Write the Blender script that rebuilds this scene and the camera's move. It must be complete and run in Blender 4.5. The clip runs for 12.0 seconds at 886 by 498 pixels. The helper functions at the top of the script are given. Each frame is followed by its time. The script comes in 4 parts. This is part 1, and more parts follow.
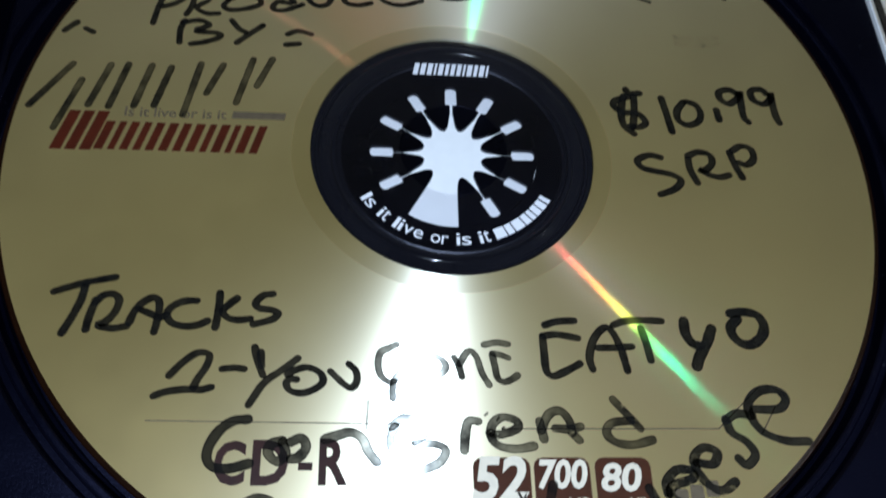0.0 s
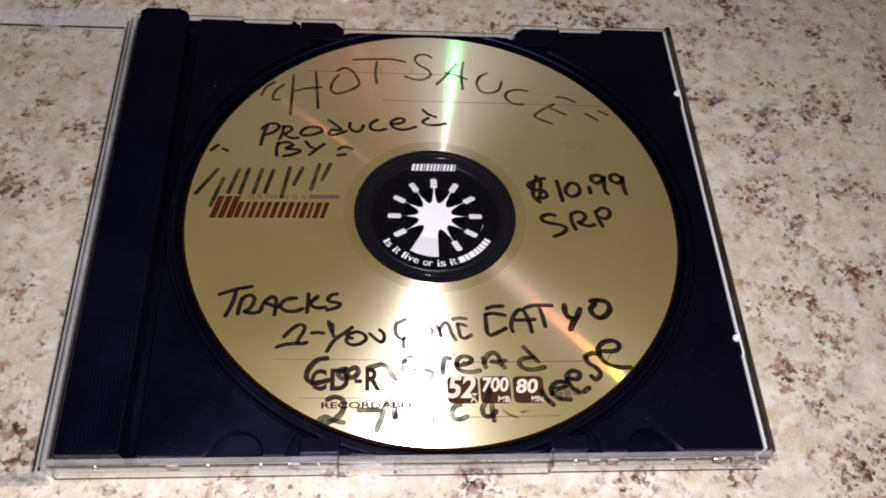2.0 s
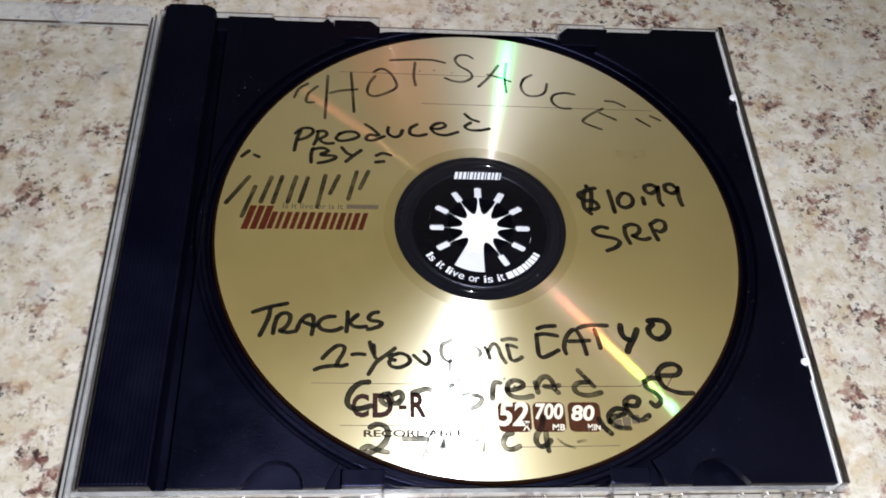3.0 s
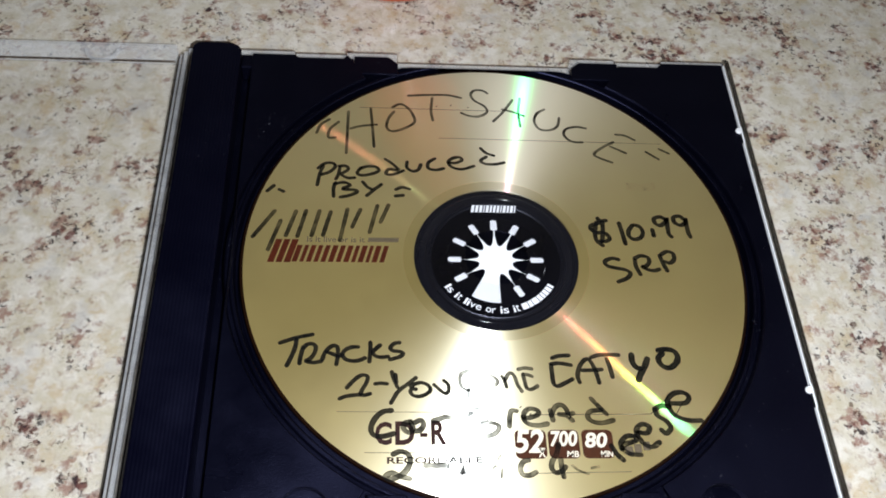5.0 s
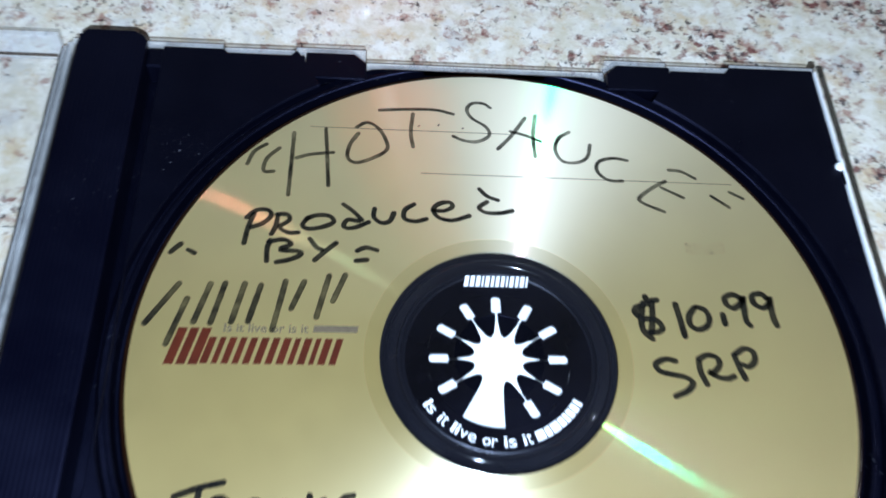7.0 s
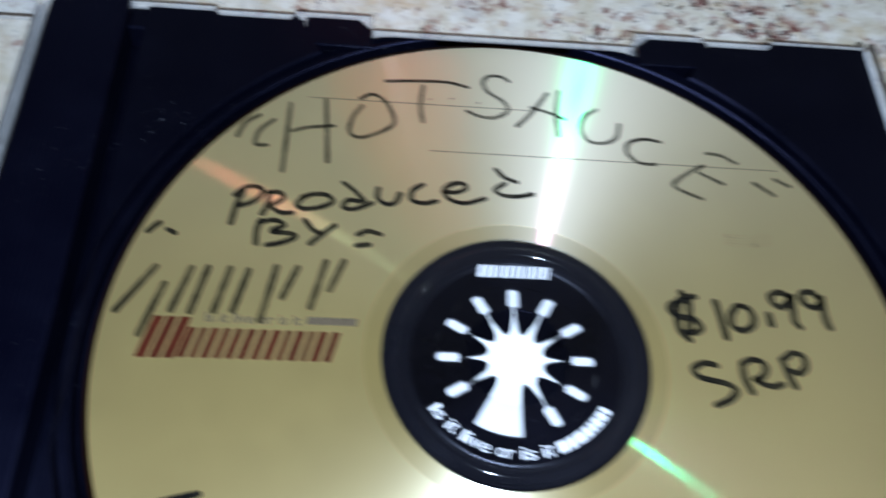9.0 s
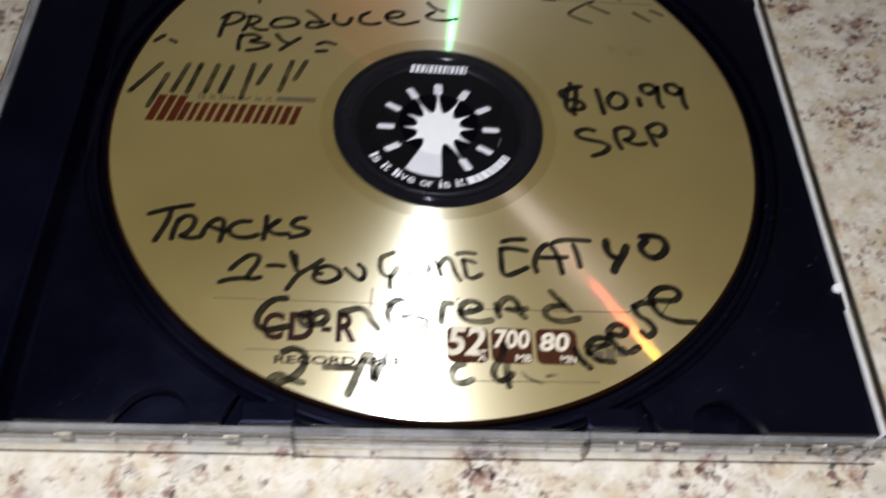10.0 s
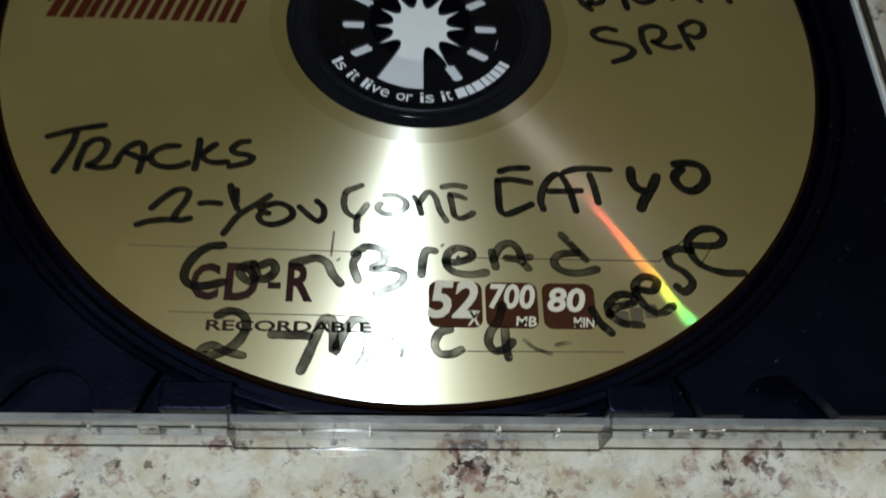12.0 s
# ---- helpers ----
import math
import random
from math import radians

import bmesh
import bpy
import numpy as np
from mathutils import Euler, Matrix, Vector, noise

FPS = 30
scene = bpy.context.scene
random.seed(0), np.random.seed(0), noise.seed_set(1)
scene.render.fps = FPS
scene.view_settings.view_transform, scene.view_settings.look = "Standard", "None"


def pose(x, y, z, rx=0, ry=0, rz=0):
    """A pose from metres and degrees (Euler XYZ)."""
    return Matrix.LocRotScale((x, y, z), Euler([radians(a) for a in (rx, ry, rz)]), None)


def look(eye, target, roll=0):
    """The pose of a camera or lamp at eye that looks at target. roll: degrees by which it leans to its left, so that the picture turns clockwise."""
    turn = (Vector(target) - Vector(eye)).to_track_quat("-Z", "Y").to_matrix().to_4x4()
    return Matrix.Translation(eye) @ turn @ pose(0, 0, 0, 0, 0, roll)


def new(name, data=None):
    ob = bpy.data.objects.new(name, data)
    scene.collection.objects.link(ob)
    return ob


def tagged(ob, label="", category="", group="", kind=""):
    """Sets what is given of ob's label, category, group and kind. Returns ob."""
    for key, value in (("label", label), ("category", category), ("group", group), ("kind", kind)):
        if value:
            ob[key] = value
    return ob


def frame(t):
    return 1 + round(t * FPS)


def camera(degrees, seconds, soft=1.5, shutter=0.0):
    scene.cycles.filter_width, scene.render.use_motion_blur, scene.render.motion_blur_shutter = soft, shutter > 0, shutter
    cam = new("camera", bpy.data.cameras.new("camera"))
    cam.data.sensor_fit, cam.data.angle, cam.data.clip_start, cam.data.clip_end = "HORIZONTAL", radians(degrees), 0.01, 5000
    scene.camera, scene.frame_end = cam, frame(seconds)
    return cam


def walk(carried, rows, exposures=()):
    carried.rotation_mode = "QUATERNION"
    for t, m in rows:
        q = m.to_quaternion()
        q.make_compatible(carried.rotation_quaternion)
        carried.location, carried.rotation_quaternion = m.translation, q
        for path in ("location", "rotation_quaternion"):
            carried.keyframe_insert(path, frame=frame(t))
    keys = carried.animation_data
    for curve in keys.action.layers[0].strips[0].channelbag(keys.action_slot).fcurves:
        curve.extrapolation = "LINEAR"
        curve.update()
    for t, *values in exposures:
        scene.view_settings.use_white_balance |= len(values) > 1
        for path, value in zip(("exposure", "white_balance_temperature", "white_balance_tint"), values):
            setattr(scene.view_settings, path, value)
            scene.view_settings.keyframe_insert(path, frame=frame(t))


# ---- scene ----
# ---- camera ----
cam = camera(53.2, 12.0, soft=1.8, shutter=0.6)
ROWS = [
    (0.0, -0.01251, -0.07024, 0.10724, -11.09, -61.21, 11.05),
    (0.2, -0.01284, -0.06936, 0.11041, -11.25, -61.28, 11.11),
    (0.5, -0.01291, -0.07277, 0.11409, -10.18, -60.05, 9.94),
    (1.0, -0.01247, -0.09370, 0.13982, -10.08, -59.75, 9.67),
    (1.2, -0.01272, -0.11077, 0.15142, -9.60, -58.20, 8.79),
    (1.5, -0.01291, -0.12239, 0.18517, -8.42, -58.25, 7.77),
    (2.0, -0.01710, -0.12260, 0.18228, -9.37, -57.11, 8.35),
    (2.5, -0.02000, -0.11406, 0.18016, -8.97, -58.01, 7.41),
    (3.0, -0.02562, -0.11149, 0.17302, -9.09, -57.50, 8.48),
    (5.0, -0.02916, -0.11060, 0.18334, -8.30, -57.25, 7.72),
    (5.5, -0.02564, -0.11243, 0.18192, -9.68, -56.90, 8.66),
    (6.0, -0.02846, -0.10531, 0.17685, -9.38, -57.39, 8.77),
    (6.5, -0.02175, -0.07640, 0.15531, -8.35, -58.96, 8.70),
    (7.0, -0.02147, -0.05701, 0.13948, -9.22, -59.60, 9.39),
    (7.2, -0.02639, -0.04838, 0.13174, -10.94, -60.61, 11.82),
    (8.8, -0.02528, -0.04215, 0.11952, -5.93, -60.03, 6.62),
    (9.0, -0.02151, -0.05155, 0.12289, -8.85, -59.09, 10.20),
    (9.2, -0.01334, -0.05272, 0.12465, -11.57, -59.83, 11.91),
    (9.5, -0.00261, -0.07261, 0.13138, -10.76, -58.13, 11.25),
    (9.7, 0.00066, -0.09626, 0.12768, -5.28, -54.36, 6.14),
    (10.0, -0.00929, -0.11088, 0.13157, -6.74, -56.38, 7.42),
    (10.2, -0.01231, -0.11051, 0.12440, -6.94, -57.29, 7.98),
    (10.5, -0.01163, -0.10347, 0.10440, -6.77, -59.81, 7.58),
    (10.7, -0.00856, -0.09401, 0.09675, -10.89, -64.93, 8.80),
    (11.0, -0.00479, -0.09227, 0.09508, -11.60, -65.00, 11.74),
    (11.2, -0.00574, -0.09264, 0.09632, -11.30, -62.96, 11.37),
    (11.4, -0.00645, -0.09170, 0.09800, -11.08, -62.60, 11.14),
    (11.5, -0.00656, -0.09229, 0.09795, -10.86, -62.02, 10.92),
    (12.0, -0.00547, -0.09240, 0.10610, -8.74, -61.34, 8.96),
]
walk(cam, [(t, pose(x, y, z, 90 + pitch, 0, yaw) @ pose(0, 0, 0, 0, 0, roll)) for t, x, y, z, yaw, pitch, roll in ROWS],
     exposures=[(0.0, -0.15, 5250, 10), (0.5, -0.15, 5500, 12), (1.0, -0.4, 6000, 17), (1.5, -0.4, 6600, 25), (2.0, 0.1, 6600, 25), (2.5, 0.41, 6250, 20), (5.0, 0.48, 6100, 14), (6.0, 0.55, 5950, 13),
                (6.5, 0.92, 5450, 9), (7.0, 1.17, 5000, 8), (9.0, 0.78, 5100, 10), (9.5, 0.18, 5600, 17), (10.0, -0.1, 6400, 18), (10.5, 0.27, 5950, 8), (10.9, -0.76, 5850, 5), (12.0, -1.0, 6000, 5)])

# ---- world and lights ----
world = bpy.data.worlds.new("world")
scene.world = world
world.use_nodes = True
world.node_tree.nodes["Background"].inputs["Color"].default_value = (0.55, 0.6, 0.8, 1)
world.node_tree.nodes["Background"].inputs["Strength"].default_value = 0.02


def lamp(name, kind, place, target, watts, colour, size):
    data = bpy.data.lights.new(name, kind)
    data.energy, data.color = watts, colour
    if kind == "AREA":
        data.shape, data.size = "DISK", size
    else:
        data.shadow_soft_size = size
    ob = new(name, data)
    ob.matrix_world = look(place, target)
    return ob


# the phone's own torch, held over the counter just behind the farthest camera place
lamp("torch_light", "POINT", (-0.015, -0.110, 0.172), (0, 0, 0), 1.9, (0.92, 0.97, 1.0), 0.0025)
# the kitchen's ceiling lamp, up to the right
CEILING_LAMP = (0.93, 0.24, 1.58)
lamp("ceiling_lamp_light", "AREA", (CEILING_LAMP[0], CEILING_LAMP[1], CEILING_LAMP[2] - 0.03), (0.93, 0.24, 0), 0.7, (1.0, 0.92, 0.8), 0.05)

# ---- materials ----


class Nodes:
    """A small builder of node materials."""

    def __init__(self, name):
        self.mat = bpy.data.materials.new(name)
        self.mat.use_nodes = True
        self.tree = self.mat.node_tree
        self.tree.nodes.clear()
        self.out = self.add("ShaderNodeOutputMaterial")

    def add(self, kind, inputs=None, **props):
        node = self.tree.nodes.new(kind)
        for key, value in props.items():
            setattr(node, key, value)
        for key, value in (inputs or {}).items():
            if isinstance(value, bpy.types.NodeSocket):
                self.tree.links.new(value, node.inputs[key])
            else:
                node.inputs[key].default_value = value
        return node

    def noise(self, scale, detail=4.0, rough=0.55, distortion=0.0, vector=None):
        inputs = {"Scale": scale, "Detail": detail, "Roughness": rough, "Distortion": distortion}
        inputs["Vector"] = vector or self.place()
        return self.add("ShaderNodeTexNoise", inputs).outputs["Fac"]

    def place(self):
        return self.add("ShaderNodeNewGeometry").outputs["Position"]

    def step(self, value, low, high, a=0.0, b=1.0):
        return self.add("ShaderNodeMapRange", {"Value": value, "From Min": low, "From Max": high, "To Min": a, "To Max": b}).outputs["Result"]

    def math(self, kind, a, b=0.0):
        return self.add("ShaderNodeMath", {0: a, 1: b}, operation=kind).outputs[0]

    def vec(self, kind, a, b=(0, 0, 0)):
        return self.add("ShaderNodeVectorMath", {0: a, 1: b}, operation=kind).outputs[0]

    def mix(self, fac, a, b):
        return self.add("ShaderNodeMix", {0: fac, 6: a, 7: b}, data_type="RGBA").outputs[2]

    def bump(self, height, strength, distance):
        return self.add("ShaderNodeBump", {"Height": height, "Strength": strength, "Distance": distance}).outputs["Normal"]

    def surface(self, socket):
        self.tree.links.new(socket, self.out.inputs["Surface"])
        return self.mat

    def principled(self, **inputs):
        return self.add("ShaderNodeBsdfPrincipled", {k.replace("_", " "): v for k, v in inputs.items()}).outputs[0]


def granite():
    """Cream feldspar grains with grey quartz, ochre stains and clusters of maroon and black crystals."""
    n = Nodes("granite")
    p = n.place()

    def warped(scale, far):
        shift = n.add("ShaderNodeTexNoise", {"Vector": p, "Scale": scale, "Detail": 4.0, "Roughness": 0.6}).outputs["Color"]
        reach = n.add("ShaderNodeVectorMath", {0: n.vec("SUBTRACT", shift, (0.5, 0.5, 0.5)), "Scale": far}, operation="SCALE").outputs[0]
        return n.vec("ADD", p, reach)

    def grains(scale, vector, seed):
        """A random value for each crystal, soft at its borders."""
        moved = n.vec("ADD", vector, (seed, seed * 0.7, 0.0))
        cell = n.add("ShaderNodeTexVoronoi", {"Vector": moved, "Scale": scale, "Smoothness": 0.35, "Randomness": 1.0}, voronoi_dimensions="2D", feature="SMOOTH_F1")
        return n.add("ShaderNodeSeparateColor", {0: cell.outputs["Color"]}).outputs[0]

    q, r = warped(120, 0.009), warped(700, 0.0028)
    cream, white = (0.6, 0.53, 0.38, 1), (0.78, 0.725, 0.615, 1)
    col = n.mix(n.step(n.noise(190, 5, 0.65, 0, q), 0.36, 0.62), cream, white)
    col = n.mix(n.step(n.noise(90, 4, 0.6, 0, q), 0.55, 0.7, 0, 0.6), col, (0.52, 0.5, 0.47, 1))
    col = n.mix(n.step(n.noise(150, 6, 0.7, 0, r), 0.52, 0.65, 0, 0.65), col, (0.56, 0.41, 0.22, 1))
    col = n.mix(n.step(n.noise(420, 4, 0.65, 0, q), 0.56, 0.68, 0, 0.5), col, (0.47, 0.38, 0.29, 1))
    cluster = n.step(n.noise(60, 5, 0.65, 0, q), 0.44, 0.66)
    pink = n.math("ADD", n.noise(280, 5, 0.65, 0, r), n.math("MULTIPLY", cluster, 0.13))
    col = n.mix(n.step(pink, 0.57, 0.7, 0, 0.8), col, (0.3, 0.15, 0.105, 1))
    maroon = n.math("ADD", grains(800, r, 2.3), n.math("MULTIPLY", cluster, 0.5))
    col = n.mix(n.step(maroon, 1.06, 1.3, 0, 0.85), col, (0.14, 0.04, 0.034, 1))
    black = n.math("ADD", n.noise(520, 5, 0.6, 0, r), n.math("MULTIPLY", cluster, 0.16))
    col = n.mix(n.step(black, 0.655, 0.74, 0, 0.92), col, (0.035, 0.026, 0.028, 1))
    specks = n.math("ADD", grains(1100, r, 7.9), n.math("MULTIPLY", cluster, 0.16))
    col = n.mix(n.step(specks, 0.99, 1.06, 0, 0.75), col, (0.1, 0.05, 0.035, 1))
    rough = n.step(n.noise(300, 3), 0.3, 0.7, 0.1, 0.2)
    nor = n.bump(n.noise(900, 2), 0.05, 0.0002)
    return n.surface(n.principled(Base_Color=col, Roughness=rough, Normal=nor, IOR=1.5))


def black_plastic(name, colour=(0.0007, 0.0008, 0.0027, 1), rough=0.33, ribs=False, tint=(0.5, 0.52, 1.0, 1)):
    n = Nodes(name)
    dust = n.step(n.noise(1500, 2, 0.5), 0.7, 0.78, 0, 0.35)
    smear = n.step(n.noise(60, 4), 0.35, 0.7, rough - 0.06, rough + 0.14)
    col = n.mix(n.math("MULTIPLY", dust, n.step(n.noise(45, 2), 0.5, 0.68)), colour, (0.2, 0.2, 0.24, 1))
    height = n.noise(3200, 3, 0.7)
    if ribs:
        height = n.math("SINE", n.math("MULTIPLY", n.add("ShaderNodeSeparateXYZ", {0: n.place()}).outputs[0], 7800.0))
    nor = n.bump(height, 0.1 if ribs else 0.45, 0.00014)
    return n.surface(n.principled(Base_Color=col, Roughness=smear, Normal=nor, Specular_IOR_Level=0.32, Specular_Tint=tint))


def clear_plastic(name, tint=(0.97, 0.97, 0.97, 1), rough=0.008):
    n = Nodes(name)
    facing = n.add("ShaderNodeLayerWeight", {"Blend": 0.5}).outputs["Facing"]
    fres = n.math("ADD", n.math("MULTIPLY", n.math("POWER", facing, 4.0), 0.5), 0.045)
    scratch = n.step(n.noise(220, 5, 0.7, 1.0), 0.3, 0.75, rough, rough * 2.2)
    clear = n.add("ShaderNodeBsdfTransparent", {"Color": tint}).outputs[0]
    gloss = n.add("ShaderNodeBsdfAnisotropic", {"Color": (1, 1, 1, 1), "Roughness": scratch}).outputs[0]
    return n.surface(n.add("ShaderNodeMixShader", {0: fres, 1: clear, 2: gloss}).outputs[0])


# clear plastic, with white mixed in for the light that bounces inside it
def lit_clear(name, low=0.14, high=0.4):
    n = Nodes(name)
    clear = n.add("ShaderNodeBsdfTransparent", {"Color": (0.985, 0.985, 0.985, 1)}).outputs[0]
    white = n.principled(Base_Color=(0.82, 0.82, 0.8, 1), Roughness=0.15)
    haze = n.step(n.noise(120, 4, 0.6, 0.6), 0.3, 0.75, low, high)
    return n.surface(n.add("ShaderNodeMixShader", {0: haze, 1: clear, 2: white}).outputs[0])


def moulded_clear(name):
    n = Nodes(name)
    nor = n.bump(n.noise(350, 3), 0.12, 0.0003)
    return n.surface(n.principled(Base_Color=(0.95, 0.95, 0.94, 1), Roughness=0.06, IOR=1.5, Transmission_Weight=1.0, Normal=nor))


def gold_disc(name, body=1.0, sheen=1.0):
    """Gold lacquer over a grooved, reflecting layer: a broad sheen, a streak across the grooves, and the first spectra of the grating."""
    n = Nodes(name)
    p = n.place()
    flat = n.vec("MULTIPLY", p, (1, 1, 0))
    radial = n.vec("NORMALIZE", flat)
    around = n.vec("CROSS_PRODUCT", (0, 0, 1), radial)
    haze = n.step(n.noise(70, 4), 0.35, 0.7)
    base = n.mix(haze, (0.238 * body, 0.172 * body, 0.038 * body, 1), (0.278 * body, 0.204 * body, 0.05 * body, 1))
    total = n.principled(Base_Color=base, Roughness=n.step(n.noise(110, 4), 0.3, 0.7, 0.42, 0.5), Metallic=0.55)

    def more(socket):
        nonlocal total
        total = n.add("ShaderNodeAddShader", {0: total, 1: socket}).outputs[0]

    def lobe(colour, rough, tilt, aniso=0.0):
        normal = n.vec("NORMALIZE", n.vec("ADD", (0, 0, 1), n.vec("MULTIPLY", radial, (tilt, tilt, tilt))))
        inputs = {"Color": (*[c * sheen for c in colour], 1), "Roughness": rough, "Normal": normal}
        if aniso:
            inputs |= {"Anisotropy": aniso, "Tangent": around}
        more(n.add("ShaderNodeBsdfAnisotropic", inputs).outputs[0])

    lobe((0.007, 0.007, 0.006), 0.32, 0.0, 0.8)
    lobe((0.42, 0.43, 0.4), 0.29, 0.36, 0.45)
    lobe((0.3, 0.275, 0.185), 0.45, 0.34, 0.3)
    lobe((0.085, 0.078, 0.066), 0.5, -0.85, 0.3)
    # first order of the grating, red to blue
    for tilt, colour in ((0.245, (1.0, 0.06, 0.07)), (0.222, (1.0, 0.1, 0.03)), (0.2, (1.0, 0.2, 0.02)), (0.18, (0.4, 0.8, 0.02)), (0.162, (0.03, 1.0, 0.06)), (0.145, (0.01, 0.7, 0.45))):
        lobe([0.042 * c for c in colour], 0.075, tilt, 0.75)
    # second order
    for tilt, colour in ((-0.47, (0.9, 0.24, 0.12)), (-0.4, (0.14, 0.34, 0.14))):
        lobe([0.019 * c for c in colour], 0.1, tilt, 0.78)
    # third order, on the far side
    for tilt, colour in ((-0.94, (0.001, 0.014, 0.0035)), (-0.74, (0.014, 0.005, 0.007))):
        lobe(colour, 0.145, tilt, 0.45)
    return n.surface(total)


def plain(name, colour, rough=0.5, spread=0.12, scale=400, metal=0.0):
    n = Nodes(name)
    dark = tuple(c * (1 - spread) for c in colour[:3]) + (1,)
    col = n.mix(n.step(n.noise(scale, 4), 0.35, 0.68), dark, (*colour[:3], 1))
    nor = n.bump(n.noise(scale * 3, 2), 0.06, 0.0002)
    return n.surface(n.principled(Base_Color=col, Roughness=rough, Normal=nor, Metallic=metal))


def marker_ink(name, worn=0.0, thin=0.04):
    """Felt-pen ink, drier towards the middle of a stroke; worn: how much is rubbed away in specks, thin: how far the gold shows through."""
    n = Nodes(name)
    col = n.mix(n.step(n.noise(900, 4), 0.35, 0.7), (0.003, 0.003, 0.003, 1), (0.013, 0.012, 0.009, 1))
    ink = n.principled(Base_Color=col, Roughness=0.3, Specular_IOR_Level=0.25)
    core = n.add("ShaderNodeAttribute", attribute_name="core").outputs["Fac"]
    pool = n.step(n.noise(260, 4, 0.6), 0.32, 0.68, thin * 0.35, thin * 1.7)
    pool = n.math("MULTIPLY", pool, n.step(core, 0, 1, 0.45, 1.15))
    specks = n.step(n.noise(1300, 4, 0.65), 0.68 - worn, 0.78 - worn, 0.0, 0.85)
    patch = n.step(n.noise(170, 3), 0.42, 0.62, 0.25, 1.0)
    clear = n.add("ShaderNodeBsdfTransparent").outputs[0]
    return n.surface(n.add("ShaderNodeMixShader", {0: n.math("MAXIMUM", pool, n.math("MULTIPLY", specks, patch)), 1: ink, 2: clear}).outputs[0])


def sauce():
    n = Nodes("red_sauce")
    col = n.mix(n.step(n.noise(160, 4), 0.3, 0.7), (0.4, 0.05, 0.008, 1), (0.55, 0.09, 0.012, 1))
    return n.surface(n.principled(Base_Color=col, Roughness=0.12, Coat_Weight=0.8, Coat_Roughness=0.03))


def glowing(name, colour, strength):
    n = Nodes(name)
    return n.surface(n.add("ShaderNodeEmission", {"Color": colour, "Strength": strength}).outputs[0])


GRANITE = granite()
TRAY_BLACK = black_plastic("tray_black")
# navy ring plastic, base colour greyed for the torch's reflection above it
HUB_NAVY_LIT = black_plastic("hub_navy_lit", (0.0055, 0.0056, 0.0085, 1), 0.28, tint=(0.85, 0.87, 1.0, 1))
HUB_BLACK = black_plastic("hub_black", (0.0008, 0.0008, 0.0012, 1), 0.3)
STRIP_BLACK = black_plastic("strip_black", (0.0008, 0.0009, 0.0036, 1), 0.35, ribs=True)
CLEAR, MOULDED = clear_plastic("clear_plastic"), moulded_clear("moulded_clear")
LIT_FAINT, LIT_STRONG = lit_clear("lit_clear", 0.04, 0.16), lit_clear("lit_clear_strong", 0.1, 0.32)
LID_HAZE_LIT = lit_clear("lid_haze_lit", 0.16, 0.36)
# darkened tint for strips added where refraction draws dark lines along clear edges
EDGE_SHADE = clear_plastic("edge_shade", (0.56, 0.52, 0.49, 1))
RING_CLEAR, RING_SATIN = clear_plastic("ring_clear", (0.98, 0.98, 0.99, 1)), clear_plastic("ring_satin", (0.98, 0.98, 0.99, 1), 0.06)
GOLD = gold_disc("gold_disc")
GOLD_DULL = gold_disc("gold_dull", 0.97, 0.7)
RIM_AMBER = plain("rim_amber", (0.01, 0.0034, 0.001), 0.2, 0.3, 300)
INK, INK_THIN = marker_ink("marker_ink", 0.0, 0.13), marker_ink("marker_ink_thin", 0.01, 0.3)
INK_WORN, INK_SMEAR = marker_ink("marker_ink_worn", 0.12, 0.34), marker_ink("marker_ink_smeared", 0.17, 0.16)
INK_FAINT, INK_GHOST = marker_ink("marker_ink_faint", 0.2, 0.58), marker_ink("marker_ink_ghost", 0.0, 1.3)
PRINT_BROWN = plain("print_brown", (0.06, 0.017, 0.005), 0.35, 0.25, 900)
PRINT_DARK = plain("print_dark", (0.028, 0.007, 0.004), 0.4, 0.3, 900)
PRINT_RED = plain("print_red", (0.07, 0.011, 0.003), 0.38, 0.3, 500)
PRINT_GREY = plain("print_grey", (0.12, 0.09, 0.05), 0.5, 0.3, 900)
PRINT_PALE = plain("print_pale", (0.74, 0.66, 0.5), 0.5, 0.1, 900)
PRINT_WHITE = plain("print_white", (0.82, 0.82, 0.84), 0.5, 0.05, 900)
PAPER = plain("paper", (0.9, 0.9, 0.88), 0.7, 0.04, 500)
SAUCE = sauce()
CAP_RED = plain("cap_red", (0.35, 0.03, 0.02), 0.4)
WALL_PAINT = plain("wall_paint", (0.36, 0.33, 0.29), 0.8, 0.08, 6)
FLOOR_TILE = plain("floor_tile", (0.3, 0.24, 0.18), 0.5, 0.2, 8)
CABINET_WOOD = plain("cabinet_wood", (0.22, 0.11, 0.05), 0.45, 0.3, 20)
WHITE_METAL = plain("white_metal", (0.75, 0.75, 0.72), 0.4)
LAMP_GLASS = glowing("lamp_glass", (1.0, 0.86, 0.66, 1), 1.0)

# ---- mesh helpers, in millimetres ----
MM = 0.001
DISC_TOP = 6.5


def part(name, bm, material, parent=None, label="", smooth=False):
    """Links a bmesh given in millimetres as one mesh object."""
    bmesh.ops.recalc_face_normals(bm, faces=bm.faces)
    bmesh.ops.scale(bm, vec=(MM, MM, MM), verts=bm.verts)
    mesh = bpy.data.meshes.new(name)
    bm.to_mesh(mesh)
    bm.free()
    mesh.materials.append(material)
    if smooth:
        mesh.polygons.foreach_set("use_smooth", [True] * len(mesh.polygons))
    ob = new(name, mesh)
    if parent:
        ob.parent = parent
    return tagged(ob, label)


